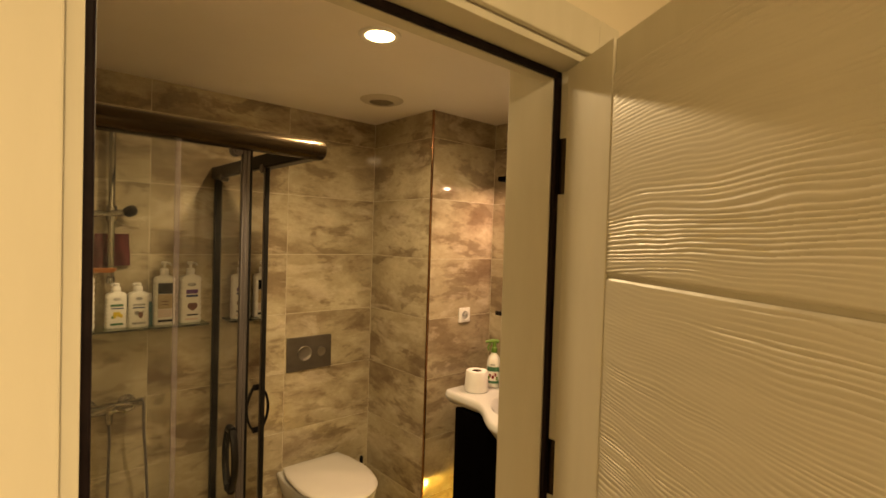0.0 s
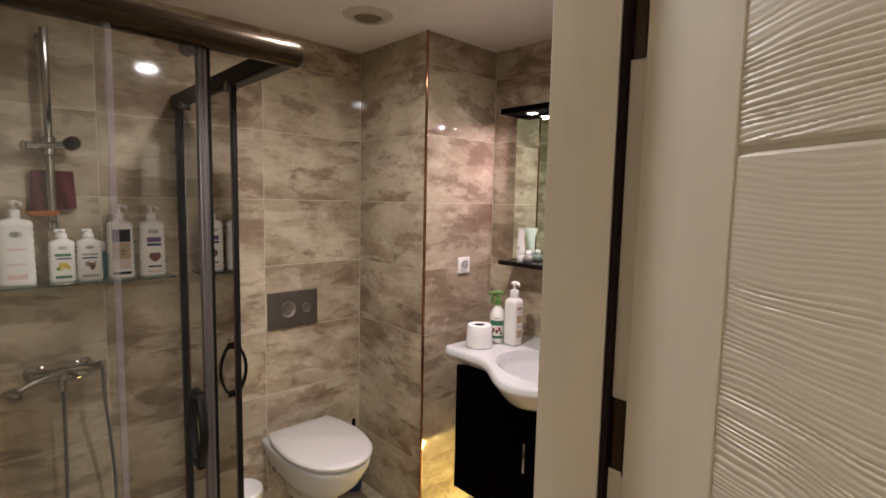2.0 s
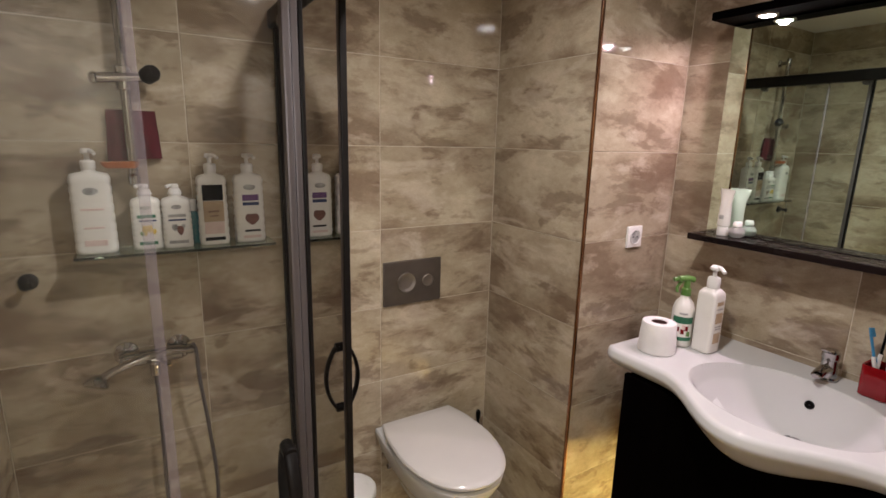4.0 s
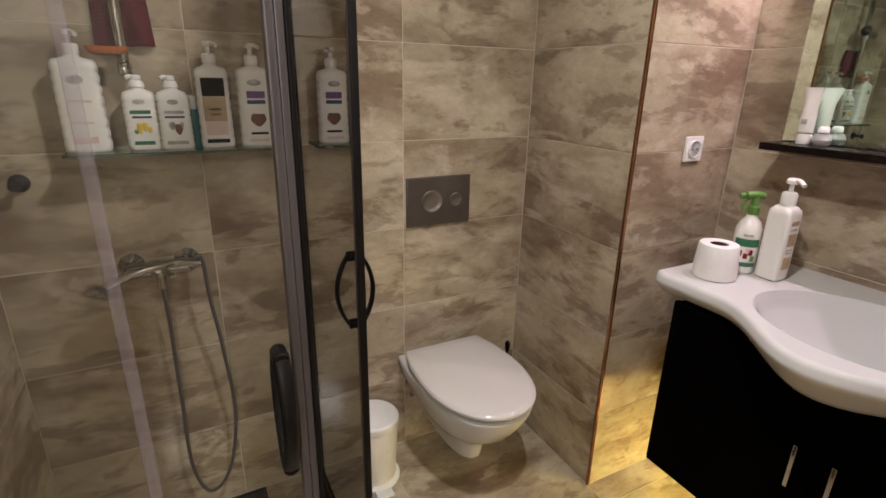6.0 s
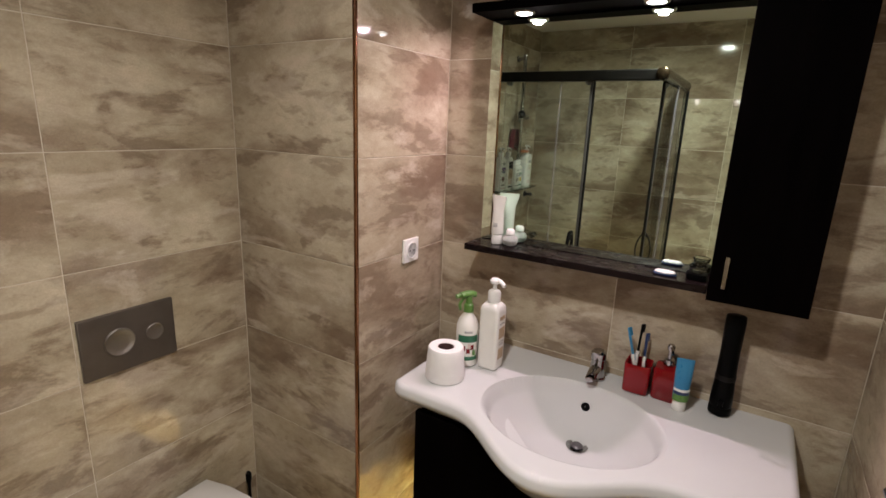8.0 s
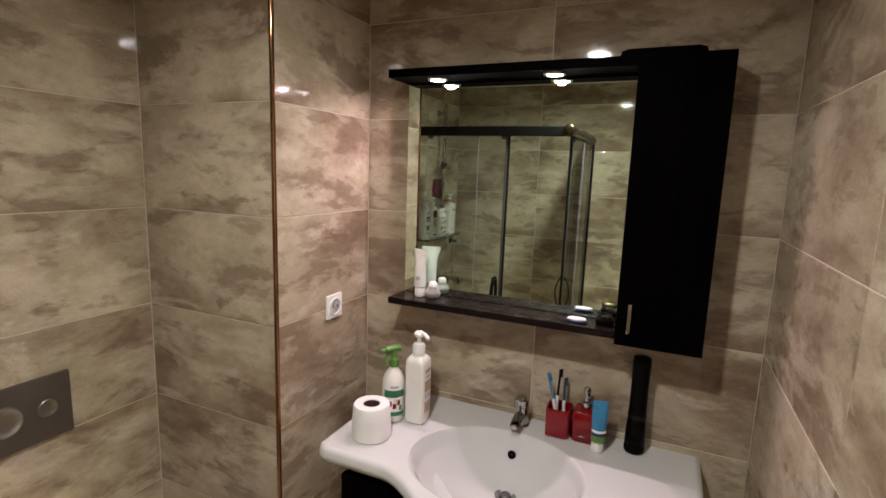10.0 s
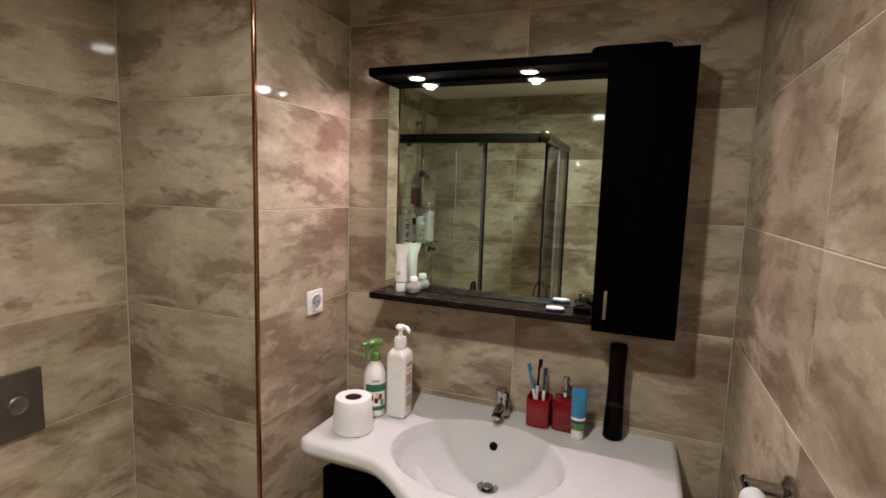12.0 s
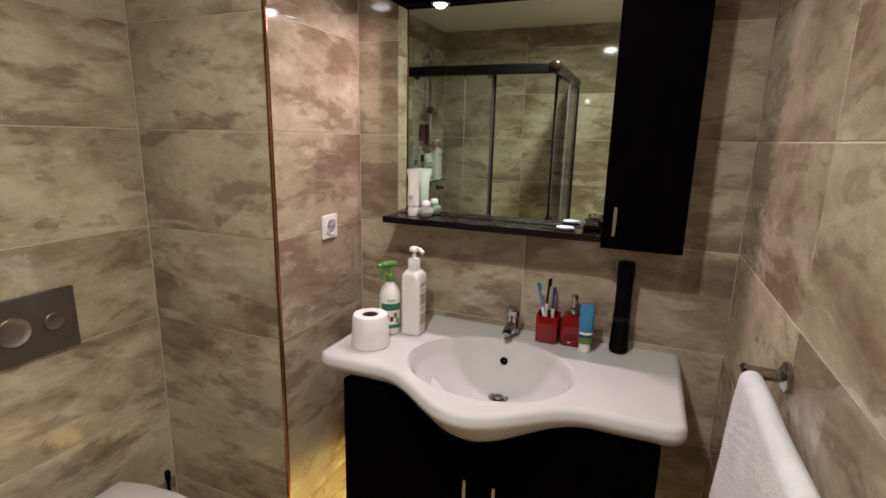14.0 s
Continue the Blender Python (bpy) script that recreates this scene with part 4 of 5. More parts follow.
# tap
TPX, TPY = 1.944, 1.260
tap = thing("tap", (TPX, TPY, VTOP), "chrome single-lever basin mixer tap", "tap")
part("base", lathe([(0.026, 0.0005), (0.026, 0.006), (0.022, 0.010), (0.020, 0.055), (0.021, 0.062)], (TPX, TPY, VTOP), n=32), CHROME, tap)
part("spout", loft([[(TPX - 0.01 - s_, TPY + w_ * math.cos(q), VTOP + zc + h_ * math.sin(q)) for q in [2 * math.pi * i / 18 for i in range(18)]] for s_, w_, h_, zc in ((0.0, 0.017, 0.014, 0.034), (0.02, 0.016, 0.012, 0.036), (0.045, 0.0150, 0.010, 0.033), (0.064, 0.0140, 0.009, 0.028), (0.069, 0.010, 0.006, 0.027))]), CHROME, tap)
part("lever", joined(lathe([(0.021, 0.0), (0.023, 0.004), (0.022, 0.020), (0.014, 0.028), (0.001, 0.030)], (TPX, TPY, VTOP + 0.0625), n=28), loft([[(TPX - 0.005 - s_, TPY + w_ * math.cos(q), VTOP + zc + h_ * math.sin(q)) for q in [2 * math.pi * i / 16 for i in range(16)]] for s_, w_, h_, zc in ((0.0, 0.012, 0.008, 0.084), (0.022, 0.012, 0.006, 0.092), (0.040, 0.013, 0.004, 0.097), (0.046, 0.008, 0.002, 0.098))])), CHROME, tap)

# base cabinet, hung clear of the floor
CX0, CY0, CY1, CZ0, CZ1 = 1.576, 0.817, 1.655, 0.268, 0.806
cab = thing("vanity_cabinet", (1.8, VC, CZ0), "black-brown laminate vanity cabinet with two doors under the basin", "cabinet")
part("carcass", joined(box(CX0 + 0.019, RIGHT - 0.0015, CY0, CY0 + 0.018, CZ0, CZ1, 0.001), box(CX0 + 0.019, RIGHT - 0.0015, CY1 - 0.018, CY1, CZ0, CZ1, 0.001),
                       box(CX0 + 0.019, RIGHT - 0.0015, CY0 + 0.0185, CY1 - 0.0185, CZ0, CZ0 + 0.018, 0.001), box(RIGHT - 0.012, RIGHT - 0.0015, CY0 + 0.0185, CY1 - 0.0185, CZ0 + 0.0185, CZ1, 0.001)), BLACK_WOOD, cab)


def door_top(y):
    return VTOP - 0.068 - 0.049 * 0.5 * (1 + math.cos(math.pi * min(1.0, abs(y - VC) / 0.30)))


def curved_door(y0, y1):
    """A slab door whose top edge follows the belly of the basin."""
    rings = []
    for k in range(25):
        y = y0 + (y1 - y0) * k / 24
        rings.append([(CX0, y, CZ0), (CX0 + 0.018, y, CZ0), (CX0 + 0.018, y, door_top(y)), (CX0, y, door_top(y))])
    return loft(rings)


for y0, y1, hy in ((CY0, 1.2335, 1.193), (1.2365, CY1, 1.273)):
    d = part("door", curved_door(y0, y1), BLACK_WOOD, cab)
    part("handle", joined(box(CX0 - 0.022, CX0 - 0.016, hy - 0.005, hy + 0.005, 0.495, 0.612, 0.002), rod((CX0 - 0.018, hy, 0.507), (CX0 + 0.001, hy, 0.507), 0.004), rod((CX0 - 0.018, hy, 0.600), (CX0 + 0.001, hy, 0.600), 0.004)), CHROME, d, "slim satin metal bar handle")

# unseen globe added on the floor under the cabinet to cast amber light
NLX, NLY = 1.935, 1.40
nl = thing("amber_glow_helper", (NLX, NLY, 0), "unseen amber globe added on the floor under the vanity to cast amber glow", "light")
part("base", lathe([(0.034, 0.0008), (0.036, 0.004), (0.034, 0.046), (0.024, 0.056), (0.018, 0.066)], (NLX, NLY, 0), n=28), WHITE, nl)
part("globe", lathe([(0.030 * math.sin(a) + 0.0004, 0.095 - 0.030 * math.cos(a)) for a in [math.pi * (k + 0.6) / 13 for k in range(13)]], (NLX, NLY, 0), n=24), AMBER_GLOW, nl, "lit amber globe")

# light strip along the underside of the cabinet
ls = thing("light_strip", (1.80, 1.235, CZ0), "amber light strip along the underside of the vanity cabinet", "light")
part("channel", box(1.790, 1.810, 0.880, 1.590, CZ0 - 0.0045, CZ0 - 0.0005, 0.0005), WHITE, ls)
part("diffuser", box(1.794, 1.806, 0.885, 1.585, CZ0 - 0.0065, CZ0 - 0.0046), AMBER_GLOW, ls, "lit amber diffuser")

# ---- mirror unit ----
MP, U0, U1, UC = 1.962, 0.804, 1.686, 1.010
unit = thing("mirror_cabinet", (1.9, 1.25, 1.21), "black-brown mirror unit with side cupboard, shelf and lit canopy", "mirror cabinet")
part("backboard", box(MP + 0.005, RIGHT - 0.001, UC, U1 - 0.004, 1.219, 1.898, 0.001), BLACK_WOOD, unit)
part("mirror", box(MP, MP + 0.0045, UC + 0.001, U1 - 0.005, 1.241, 1.893, 0.0), MIRROR, unit, "clear mirror pane")
part("shelf", box(1.862, MP + 0.004, UC + 0.0005, U1, 1.219, 1.239, 0.0015), SHELF_WOOD, unit)
canopy = part("canopy", box(1.862, RIGHT - 0.001, UC + 0.0005, U1 + 0.012, 1.899, 1.923, 0.0015), BLACK_WOOD, unit)
for sx, sy in SPOTS:
    part("spot_ring", lathe([(0.022, 0.0), (0.022, -0.004), (0.028, -0.0055), (0.031, -0.001), (0.031, 0.0005)], (sx, sy, 1.8985), n=30, caps=False), CHROME, canopy, "round chrome spotlight rim")
    part("spot_lens", lathe([(0.0222, -0.0025), (0.020, -0.0045), (0.012, -0.0065), (0.001, -0.0075)], (sx, sy, 1.8985), n=24, caps=False), SPOT_GLOW, canopy, "lit spotlight lens")
part("cupboard", box(1.878, RIGHT - 0.001, U0, UC - 0.0005, 1.206, 1.923, 0.0015), BLACK_WOOD, unit)
cd = part("cupboard_door", box(1.859, 1.877, U0, UC - 0.001, 1.206, 1.923, 0.0015), BLACK_WOOD, unit)
part("handle", joined(box(1.838, 1.844, 0.972, 0.982, 1.245, 1.322, 0.002), rod((1.842, 0.977, 1.255), (1.860, 0.977, 1.255), 0.004), rod((1.842, 0.977, 1.312), (1.860, 0.977, 1.312), 0.004)), CHROME, cd, "slim satin metal handle")
part("top_cover", loft([[(x, y, z) for x, y, z in ((1.875, 0.862 - e, 1.9235 + h), (1.875, 1.055 + e, 1.9235 + h), (1.99, 1.055 + e, 1.9235 + h), (1.99, 0.862 - e, 1.9235 + h))] for e, h in ((0.0, 0.0), (-0.004, 0.012), (-0.02, 0.017))]), BLACK_WOOD, unit)

# things on the mirror shelf
SHZ = 1.239


def squeeze_tube(name, cx, cy, z, r, h, flare, label, body, cap, capside="down", turn=0.0, group=""):
    t = thing(name, (cx, cy, z), label, "tube", group)
    ca, sa = math.cos(turn), math.sin(turn)
    def ring(a, b, zz):
        return [(cx + ca * a * math.cos(q) - sa * b * math.sin(q), cy + sa * a * math.cos(q) + ca * b * math.sin(q), zz) for q in [2 * math.pi * i / 28 for i in range(28)]]
    part("cap", loft([ring(r * 0.86, r * 0.86, z + 0.0008), ring(r * 0.9, r * 0.9, z + 0.003), ring(r * 0.88, r * 0.88, z + h * 0.18), ring(r * 0.8, r * 0.8, z + h * 0.195)]), cap, t)
    part("body", loft([ring(r * 0.7, r * 0.7, z + h * 0.196), ring(r, r, z + h * 0.22), ring(r * 1.02, r * 0.92, z + h * 0.45), ring(r * 1.1, r * 0.6, z + h * 0.72), ring(r * flare, r * 0.12, z + h * 0.93), ring(r * flare, r * 0.09, z + h)]), body, t)
    return t


tube = squeeze_tube("cream_tube", 1.925, 1.606, SHZ, 0.019, 0.150, 1.62, "white cosmetic squeeze tube standing on its cap", BOTTLE, WHITE, turn=radians(70))
part("print", box(1.9045, 1.9065, 1.598, 1.612, SHZ + 0.055, SHZ + 0.068, 0.0005, 1), GREYP, tube)
jar = thing("cosmetic_jar", (1.928, 1.562, SHZ), "small clear jar with white lid on the mirror shelf", "jar")
part("jar", lathe([(0.015, 0.0008), (0.022, 0.006), (0.0245, 0.017), (0.021, 0.028), (0.0125, 0.034)], (1.928, 1.562, SHZ), n=28), CLEAR, jar)
part("cream", lathe([(0.013, 0.003), (0.019, 0.008), (0.0215, 0.017), (0.018, 0.026), (0.0105, 0.031)], (1.928, 1.562, SHZ), n=24), WHITE, jar)
part("lid", lathe([(0.011, 0.0343), (0.0135, 0.036), (0.0135, 0.046), (0.010, 0.051)], (1.928, 1.562, SHZ), n=24), WHITE, jar)
so = thing("soap_bar", (1.902, 1.112, SHZ), "white oval soap bar on a thin dish", "soap")
part("dish", loft([oval(1.902, 1.112, 0.014, 0.024, SHZ + 0.0006, 2.2), oval(1.902, 1.112, 0.017, 0.029, SHZ + 0.004, 2.2), oval(1.902, 1.112, 0.014, 0.025, SHZ + 0.0045, 2.2)]), NAVY, so)
part("bar", loft([oval(1.902, 1.112, 0.012, 0.022, SHZ + 0.005, 2.2), oval(1.902, 1.112, 0.014, 0.026, SHZ + 0.008, 2.2), oval(1.902, 1.112, 0.012, 0.023, SHZ + 0.0115, 2.2), oval(1.902, 1.112, 0.005, 0.012, SHZ + 0.013, 2.2)]), SOAP, so)
gd = thing("glass_dish", (1.915, 1.040, SHZ), "small dark dish with clear glass bowl beside the cupboard", "dish")
part("base", loft([oval(1.915, 1.040, 0.022, 0.022, SHZ + 0.0006, 4), oval(1.915, 1.040, 0.024, 0.024, SHZ + 0.004, 4), oval(1.915, 1.040, 0.024, 0.024, SHZ + 0.016, 4), oval(1.915, 1.040, 0.018, 0.018, SHZ + 0.018, 4)]), BLACK, gd)
part("bowl", lathe([(0.012, 0.0185), (0.019, 0.024), (0.022, 0.034), (0.020, 0.036), (0.016, 0.026), (0.004, 0.021)], (1.915, 1.040, SHZ), n=28), CLEAR, gd)

# ---- things on the washbasin ----
roll = thing("toilet_roll", (1.683, 1.628, VTOP), "white toilet paper roll standing on end", "toilet roll")
part("paper", lathe([(0.0235, 0.001), (0.055, 0.001), (0.0575, 0.004), (0.0550, 0.05), (0.0515, 0.093), (0.049, 0.097), (0.025, 0.097), (0.0235, 0.094)], (1.683, 1.628, VTOP), n=48, caps=False), PAPER, roll)
part("core", lathe([(0.0232, 0.0012), (0.0232, 0.0945), (0.0215, 0.0945), (0.0215, 0.012), (0.001, 0.012)], (1.683, 1.628, VTOP), n=32, caps=False), CARD, roll)

sp = thing("spray_bottle", (1.795, 1.622, VTOP), "white spray bottle with green trigger head and printed label", "bottle")
part("body", lathe([(0.028, 0.0008), (0.033, 0.005), (0.034, 0.10), (0.033, 0.128), (0.026, 0.148), (0.015, 0.162), (0.013, 0.170)], (1.795, 1.622, VTOP), n=36), BOTTLE, sp)
part("collar", lathe([(0.015, 0), (0.0155, 0.003), (0.0145, 0.022), (0.010, 0.026)], (1.795, 1.622, VTOP + 0.170), n=24), GREEN, sp)
part("trigger_head", joined(sweep(curve_points([(1.812, 1.612, VTOP + 0.222), (1.795, 1.622, VTOP + 0.226), (1.770, 1.636, VTOP + 0.224)], 6), 0.012, 14, 0.8), rod((1.795, 1.622, VTOP + 0.195), (1.795, 1.622, VTOP + 0.224), 0.010), sweep(curve_points([(1.780, 1.630, VTOP + 0.216), (1.768, 1.637, VTOP + 0.198), (1.770, 1.636, VTOP + 0.180)], 5), 0.005, 10), rod((1.770, 1.636, VTOP + 0.224), (1.756, 1.644, VTOP + 0.222), 0.007)), GREEN, sp, "green trigger spray head")


def wrap_label(cx, cy, r, z0, z1, a0, a1, mat, t, n=16):
    """A thin label bent round a bottle."""
    rings = []
    for z in (z0, z1):
        rings.append([(cx + rr * math.cos(a), cy + rr * math.sin(a), z) for rr, order in ((r + 0.0006, 1), (r - 0.001, -1)) for a in [radians(a0 + (a1 - a0) * k / n) for k in range(n + 1)][::order]])
    part("label", loft(rings), mat, t)


FACE = 215
wrap_label(1.795, 1.622, 0.034, VTOP + 0.082, VTOP + 0.104, FACE - 55, FACE + 55, DARK_GREEN, sp)
wrap_label(1.795, 1.622, 0.0342, VTOP + 0.024, VTOP + 0.036, FACE - 55, FACE + 55, DARK_GREEN, sp)
for da, z, mat in ((-22, 0.062, RED), (2, 0.055, RED), (22, 0.066, RED), (8, 0.070, PINKP), (-34, 0.050, GREEN), (34, 0.048, GREEN)):
    wrap_label(1.795, 1.622, 0.0343, VTOP + z - 0.008, VTOP + z + 0.008, FACE + da - 9, FACE + da + 9, mat, sp, 4)
wrap_label(1.795, 1.622, 0.0345, VTOP + 0.112, VTOP + 0.118, FACE - 20, FACE + 20, GREYP, sp, 6)

lo = thing("lotion_bottle", (1.822, 1.552, VTOP), "tall white lotion pump bottle with gold side print", "bottle")
LX, LY = 1.822, 1.552
part("body", loft([oval(LX, LY, q_, q_, VTOP + z_, p_, 44) for q_, z_, p_ in ((0.027, 0.0008, 5.0), (0.0310, 0.005, 5.5), (0.0315, 0.06, 6.0), (0.0315, 0.185, 6.0), (0.0300, 0.197, 5.0), (0.024, 0.206, 3.0), (0.017, 0.210, 2.0))]), BOTTLE, lo)
part("collar", lathe([(0.018, 0), (0.019, 0.003), (0.019, 0.028), (0.016, 0.034), (0.010, 0.036)], (1.822, 1.552, VTOP + 0.210), n=28), WHITE, lo)
part("pump_head", joined(rod((1.822, 1.552, VTOP + 0.245), (1.822, 1.552, VTOP + 0.268), 0.006), lathe([(0.012, 0), (0.015, 0.003), (0.015, 0.010), (0.011, 0.015)], (1.822, 1.552, VTOP + 0.266), n=22), sweep(curve_points([(1.822, 1.552, VTOP + 0.274), (1.815, 1.532, VTOP + 0.277), (1.806, 1.514, VTOP + 0.268)], 5), 0.006, 12)), WHITE, lo)
for z, hh, wd, mat in ((0.165, 0.012, 0.034, GOLD), (0.147, 0.004, 0.028, GREYP), (0.118, 0.034, 0.036, GOLD), (0.090, 0.004, 0.030, GREYP), (0.082, 0.004, 0.026, GREYP), (0.052, 0.034, 0.034, GOLD)):
    part("print", box(LX - wd / 2, LX + wd / 2, LY - 0.0321, LY - 0.028, VTOP + z - hh / 2, VTOP + z + hh / 2, 0.0004, 1), mat, lo)

cup = thing("toothbrush_cup", (1.945, 1.147, VTOP), "square red acrylic toothbrush cup", "cup")
def square(cx, cy, a, z):
    return oval(cx, cy, a, a, z, 7, 40)
part("cup", loft([square(1.945, 1.147, 0.030, VTOP + 0.0008), square(1.945, 1.147, 0.034, VTOP + 0.005), square(1.945, 1.147, 0.035, VTOP + 0.085), square(1.945, 1.147, 0.034, VTOP + 0.088), square(1.945, 1.147, 0.030, VTOP + 0.087), square(1.945, 1.147, 0.029, VTOP + 0.012)]), RED, cup)


def toothbrush(bx, by, tx, ty, zt, head, label):
    """A white handle with a coloured grip strip, a slim neck and a tufted head."""
    t = thing("toothbrush", (bx, by, VTOP + 0.015), label, "toothbrush", "toothbrushes in the cup")
    p0, p1 = Vector((bx, by, VTOP + 0.014)), Vector((tx, ty, zt))
    d = p1 - p0
    n = d.normalized()
    side = n.cross(Vector((0.3, 1, 0))).normalized()
    part("handle", sweep([p0, p0 + d * 0.25 + side * 0.001, p0 + d * 0.5 + side * 0.002, p0 + d * 0.56], 0.0048, 12), WHITE, t)
    part("grip", sweep([p0 + d * 0.46 - side * 0.0028, p0 + d * 0.52 - side * 0.0042, p0 + d * 0.558 - side * 0.0028], 0.0036, 10), head, t)
    part("neck", sweep([p0 + d * 0.561, p0 + d * 0.70, p0 + d * 0.84, p0 + d], 0.0034, 10), head, t)
    for k in range(4):
        c = p0 + d * 0.985 - n * (0.006 * k + 0.002)
        part("bristles", sweep([c - side * 0.003, c - side * 0.0125], 0.0036, 8), head, t)
    return t


toothbrush(1.935, 1.140, 1.938, 1.187, VTOP + 0.182, BLUE, "white toothbrush with pale blue head in the red cup")
toothbrush(1.950, 1.160, 1.944, 1.152, VTOP + 0.198, BLACK, "white toothbrush with black head in the red cup")
toothbrush(1.955, 1.135, 1.962, 1.140, VTOP + 0.168, NAVY, "white toothbrush with dark blue grip in the red cup")

ds = thing("soap_dispenser", (1.952, 1.073, VTOP), "square red acrylic soap dispenser with chrome pump", "soap dispenser")
part("body", loft([square(1.952, 1.073, 0.030, VTOP + 0.0008), square(1.952, 1.073, 0.033, VTOP + 0.005), square(1.952, 1.073, 0.034, VTOP + 0.085), square(1.952, 1.073, 0.030, VTOP + 0.092), oval(1.952, 1.073, 0.014, 0.014, VTOP + 0.095, 2, 40)]), RED, ds)
part("pump", joined(lathe([(0.014, 0), (0.0145, 0.003), (0.0135, 0.018), (0.006, 0.022), (0.0055, 0.045), (0.010, 0.047), (0.010, 0.058), (0.007, 0.062)], (1.952, 1.073, VTOP + 0.095), n=22), sweep(curve_points([(1.952, 1.073, VTOP + 0.149), (1.935, 1.068, VTOP + 0.150), (1.918, 1.063, VTOP + 0.143)], 5), 0.004, 10)), CHROME, ds, "chrome pump head")

tp = squeeze_tube("toothpaste_tube", 1.905, 1.030, VTOP, 0.019, 0.146, 1.12, "blue toothpaste tube standing on its white cap", BLUE, WHITE, turn=radians(104))
for dz, hh, mat in ((0.040, 0.018, GREEN), (0.054, 0.008, NAVY), (0.062, 0.006, WHITE)):
    c = Vector((1.905, 1.030, VTOP + dz))
    u = Vector((math.cos(radians(104)), math.sin(radians(104)), 0))
    w = Vector((-u.y, u.x, 0))
    rr = 0.0196
    ring = lambda z: [(c.x + (u.x * math.cos(a) + w.x * math.sin(a) * 0.97) * r_, c.y + (u.y * math.cos(a) + w.y * math.sin(a) * 0.97) * r_, z) for r_, o in ((rr + 0.0012, 1), (rr - 0.003, -1)) for a in [radians(20 + 140 * k / 12) for k in range(13)][::o]]
    part("print", loft([ring(c.z - hh / 2), ring(c.z + hh / 2)]), mat, tp)

tr = thing("hair_trimmer", (1.950, 0.937, VTOP), "tall black cylindrical trimmer standing on its head", "trimmer")
part("base", lathe([(0.022, 0.0008), (0.027, 0.005), (0.0275, 0.020), (0.026, 0.024)], (1.950, 0.937, VTOP), n=32), BLACK, tr)
part("body", lathe([(0.025, 0.0245), (0.027, 0.030), (0.0255, 0.075), (0.0235, 0.100), (0.0225, 0.18), (0.0232, 0.225), (0.024, 0.262), (0.0225, 0.274), (0.014, 0.277)], (1.950, 0.937, VTOP), n=32), BLACK, tr)
part("ring", lathe([(0.0236, 0.0), (0.0246, 0.002), (0.0246, 0.012), (0.0236, 0.014)], (1.950, 0.937, VTOP + 0.100), n=32), BLACK_METAL, tr)
part("switch", box(1.920, 1.926, 0.931, 0.943, VTOP + 0.030, VTOP + 0.050, 0.002), BLACK, tr)

# ---- towel rail on the door wall ----
TZ, TY = 1.111, FRONT + 0.062
rail = thing("towel_rail", (1.1, FRONT, TZ), "chrome towel rail on the tiled wall", "towel rail")
part("bar", rod((0.932, TY, TZ), (1.412, TY, TZ), 0.009, 24), CHROME, rail)
for x in (0.946, 1.396):
    part("post", joined(lathe([(0.026, 0), (0.027, 0.003), (0.026, 0.008), (0.014, 0.014)], (x, FRONT + 0.0005, TZ), (0, 1, 0), 32), rod((x, FRONT + 0.010, TZ), (x, TY + 0.006, TZ), 0.011, 22)), CHROME, rail)


def towel_mesh(x0, x1):
    """A thick folded towel over the rail, hanging lower in front."""
    nx = 90
    prof = []
    for k in range(15):
        prof.append((TY - 0.018 - 0.006 * (1 - k / 14), 0.66 + (TZ - 0.66) * k / 14))
    for k in range(1, 12):
        a = math.pi * k / 12
        prof.append((TY - 0.018 * math.cos(a), TZ + 0.019 * math.sin(a)))
    for k in range(91):
        u = k / 90
        prof.append((TY + 0.018 + 0.030 * u ** 0.8, TZ - (TZ - 0.56) * u))
    inner = [(y - 0.010 * (1 if i > 20 else -1) * 0.9, z - (0.009 if 13 < i < 27 else 0)) for i, (y, z) in enumerate(prof)]
    ring_src = prof + inner[::-1]
    rings = []
    for i in range(nx + 1):
        u = i / nx
        x = x0 + (x1 - x0) * u
        r = []
        for j, (y, z) in enumerate(ring_src):
            front = max(0.0, min(1.0, (y - TY) / 0.05)) * max(0.0, (TZ - z) / 0.5)
            wob = 0.014 * front * math.sin(u * 9 + 0.6) + 0.004 * noise.noise((x * 9, z * 6, 3.0))
            rib = 0.0017 * math.sin((z + 0.35 * x) * 430) * (0.6 + 0.4 * math.sin(x * 500)) if j < len(prof) and z < TZ - 0.03 else 0
            r.append((x + 0.010 * front * math.sin(z * 9), y + wob + rib, z))
        rings.append(r)
    return loft(rings)


solid("towel", towel_mesh(0.985, 1.355), TOWEL, "thick white terry towel hanging over the chrome rail", "towel")

# ---- tiles, piece by piece ----
tile_meshes = {}


def tile(parent, at, w, h, mat, turn):
    """One tile with eased edges; w runs along the wall, h up it; turn carries its face into place."""
    if w < 0.004 or h < 0.004:
        return
    key = (round(w, 4), round(h, 4), mat.name)
    if key not in tile_meshes:
        e, rings = 0.0009, []
        for d, inset in ((-0.004, 0.0), (PROUD - 0.0006, 0.0), (PROUD, e)):
            rings.append([(inset - w / 2, inset - h / 2, d), (w / 2 - inset, inset - h / 2, d), (w / 2 - inset, h / 2 - inset, d), (inset - w / 2, h / 2 - inset, d)])
        bm = loft(rings, True, False)
        bm.verts.ensure_lookup_table()
        bm.faces.new(bm.verts[8:12])
        bmesh.ops.recalc_face_normals(bm, faces=bm.faces[:])
        me = bpy.data.meshes.new("tile")
        bm.to_mesh(me)
        bm.free()
        me.materials.append(mat)
        tile_meshes[key] = me
    ob = new("tile", tile_meshes[key])
    ob.parent = parent
    ob.matrix_local = Matrix.Translation(at) @ turn


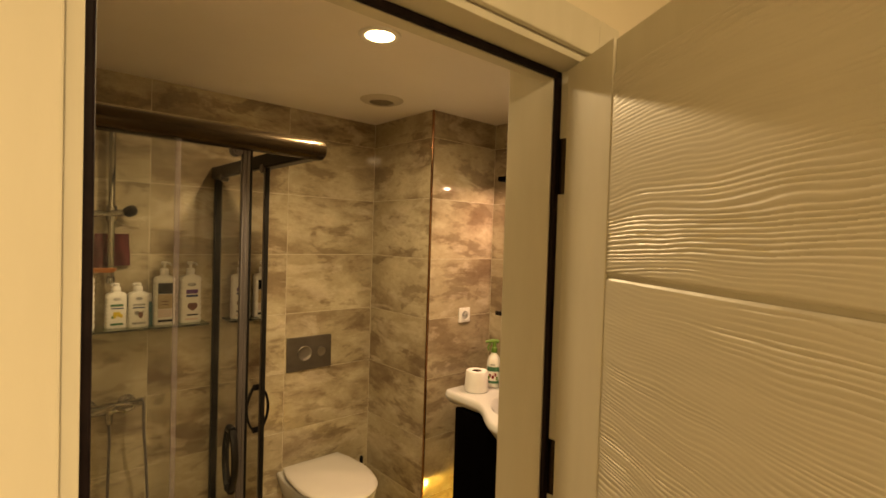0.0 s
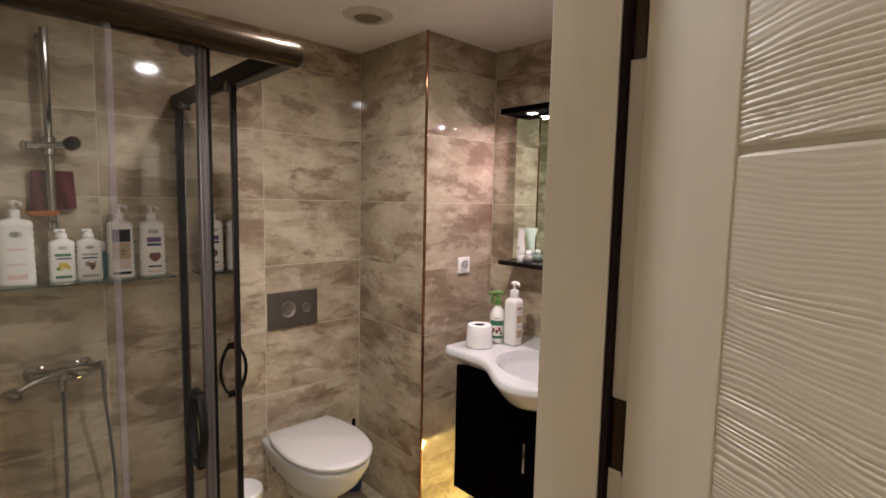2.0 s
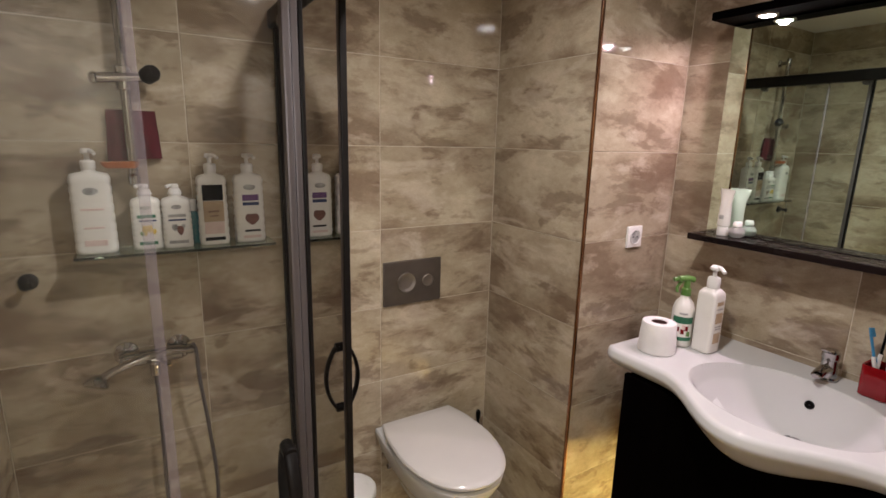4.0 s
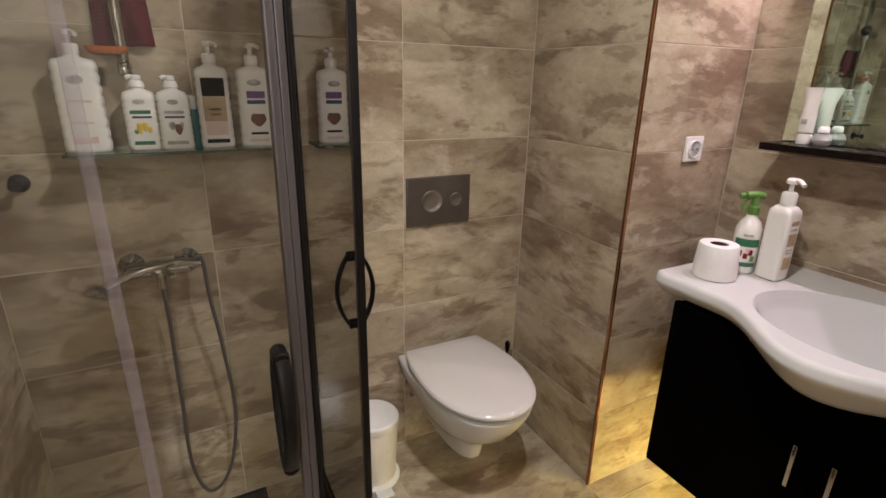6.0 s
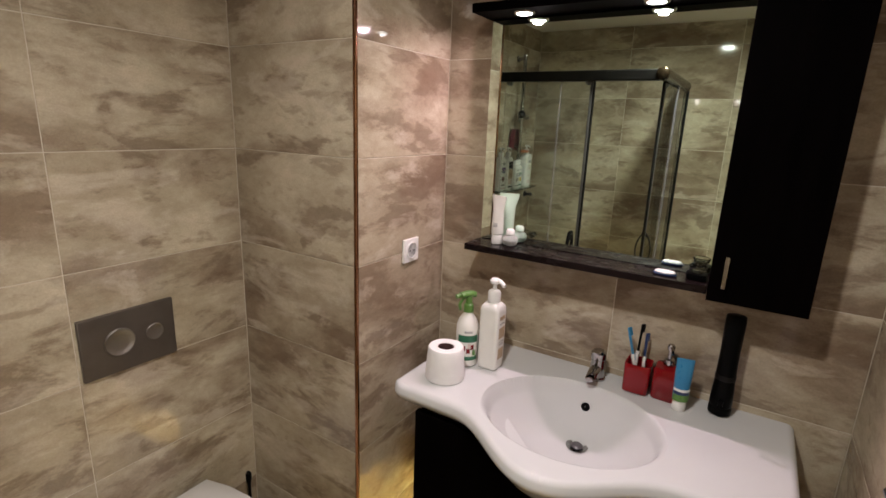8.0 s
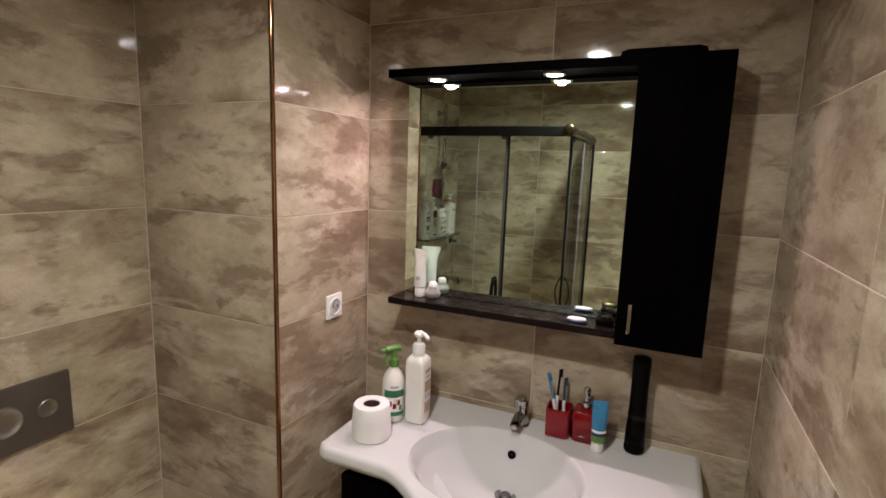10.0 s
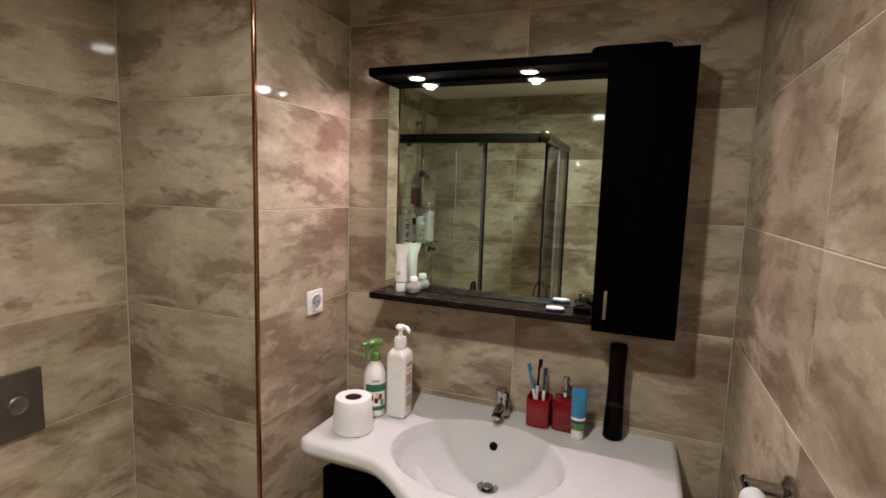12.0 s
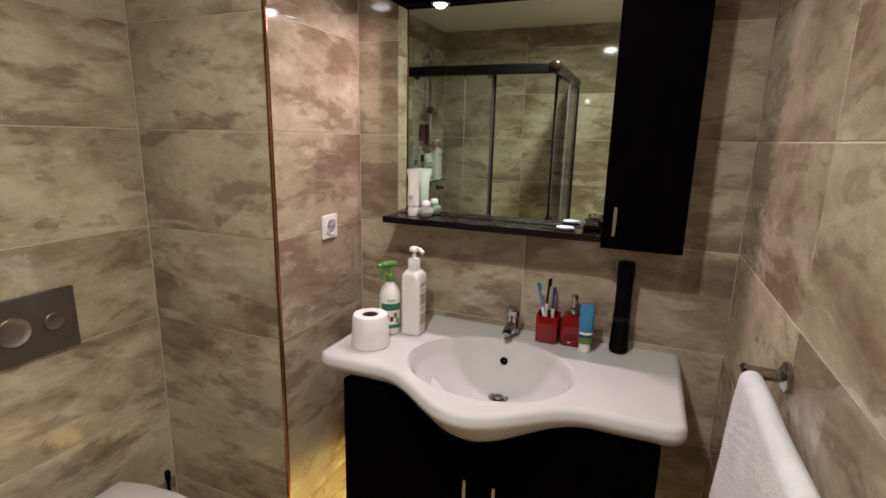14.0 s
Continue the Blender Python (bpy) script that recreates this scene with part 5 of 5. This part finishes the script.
TURNS = {"-y": pose(0, 0, 0, 90, 0, 0), "+y": pose(0, 0, 0, 90, 0, 180), "-x": pose(0, 0, 0, 90, 0, -90), "+x": pose(0, 0, 0, 90, 0, 90)}


def clad(parent, face, plane, marks, z0=0.0, z1=TOP, skip=None):
    """Rows of tiles between the upright joints at marks, on a wall whose face looks along face."""
    rows = [z0] + [ROW * k for k in range(int(z0 / ROW + 1.001), 9) if z0 + 0.01 < ROW * k < z1 - 0.004] + [z1]
    for za, zb in zip(rows, rows[1:]):
        for a, b in zip(marks, marks[1:]):
            lo_, hi_ = min(a, b) + JOINT / 2, max(a, b) - JOINT / 2
            za_, zb_ = za + JOINT / 2, zb - JOINT / 2
            c = (lo_ + hi_) / 2
            back = {"-y": (c, plane + PROUD, 0), "+y": (c, plane - PROUD, 0), "-x": (plane + PROUD, c, 0), "+x": (plane - PROUD, c, 0)}[face]
            tile(parent, (back[0], back[1], (za_ + zb_) / 2), hi_ - lo_, zb_ - za_, TILE, TURNS[face])


clad(wall_back, "-y", BACK, [LEFT, 0.441, 1.046, CHASE_X])
clad(chase, "-x", CHASE_X, [CHASE_Y, BACK])
clad(chase, "-y", CHASE_Y, [CHASE_X, RIGHT])
clad(wall_right, "-x", RIGHT, [FRONT, 1.248, CHASE_Y])
clad(wall_front, "+y", FRONT, [0.80, 1.392, RIGHT])
clad(wall_left, "+x", LEFT, [FRONT, 1.145, 1.75, BACK])
FLAT = Matrix.Identity(4)
xs = [LEFT, 0.34, 0.945, CHASE_X, RIGHT]
ys = [FRONT, 1.145, 1.75, BACK]
for xa, xb in zip(xs, xs[1:]):
    for ya, yb in zip(ys, ys[1:]):
        if xa >= CHASE_X and ya >= 1.75:
            yb = CHASE_Y
        tile(floor, ((xa + xb) / 2, (ya + yb) / 2, -PROUD), xb - xa - JOINT, yb - ya - JOINT, FLOOR_TILE, FLAT)
tile(floor, ((DOOR_L + DOOR_R) / 2, (HALL_Y + FRONT) / 2, -PROUD), DOOR_R - DOOR_L, FRONT - HALL_Y - JOINT, FLOOR_TILE, FLAT)
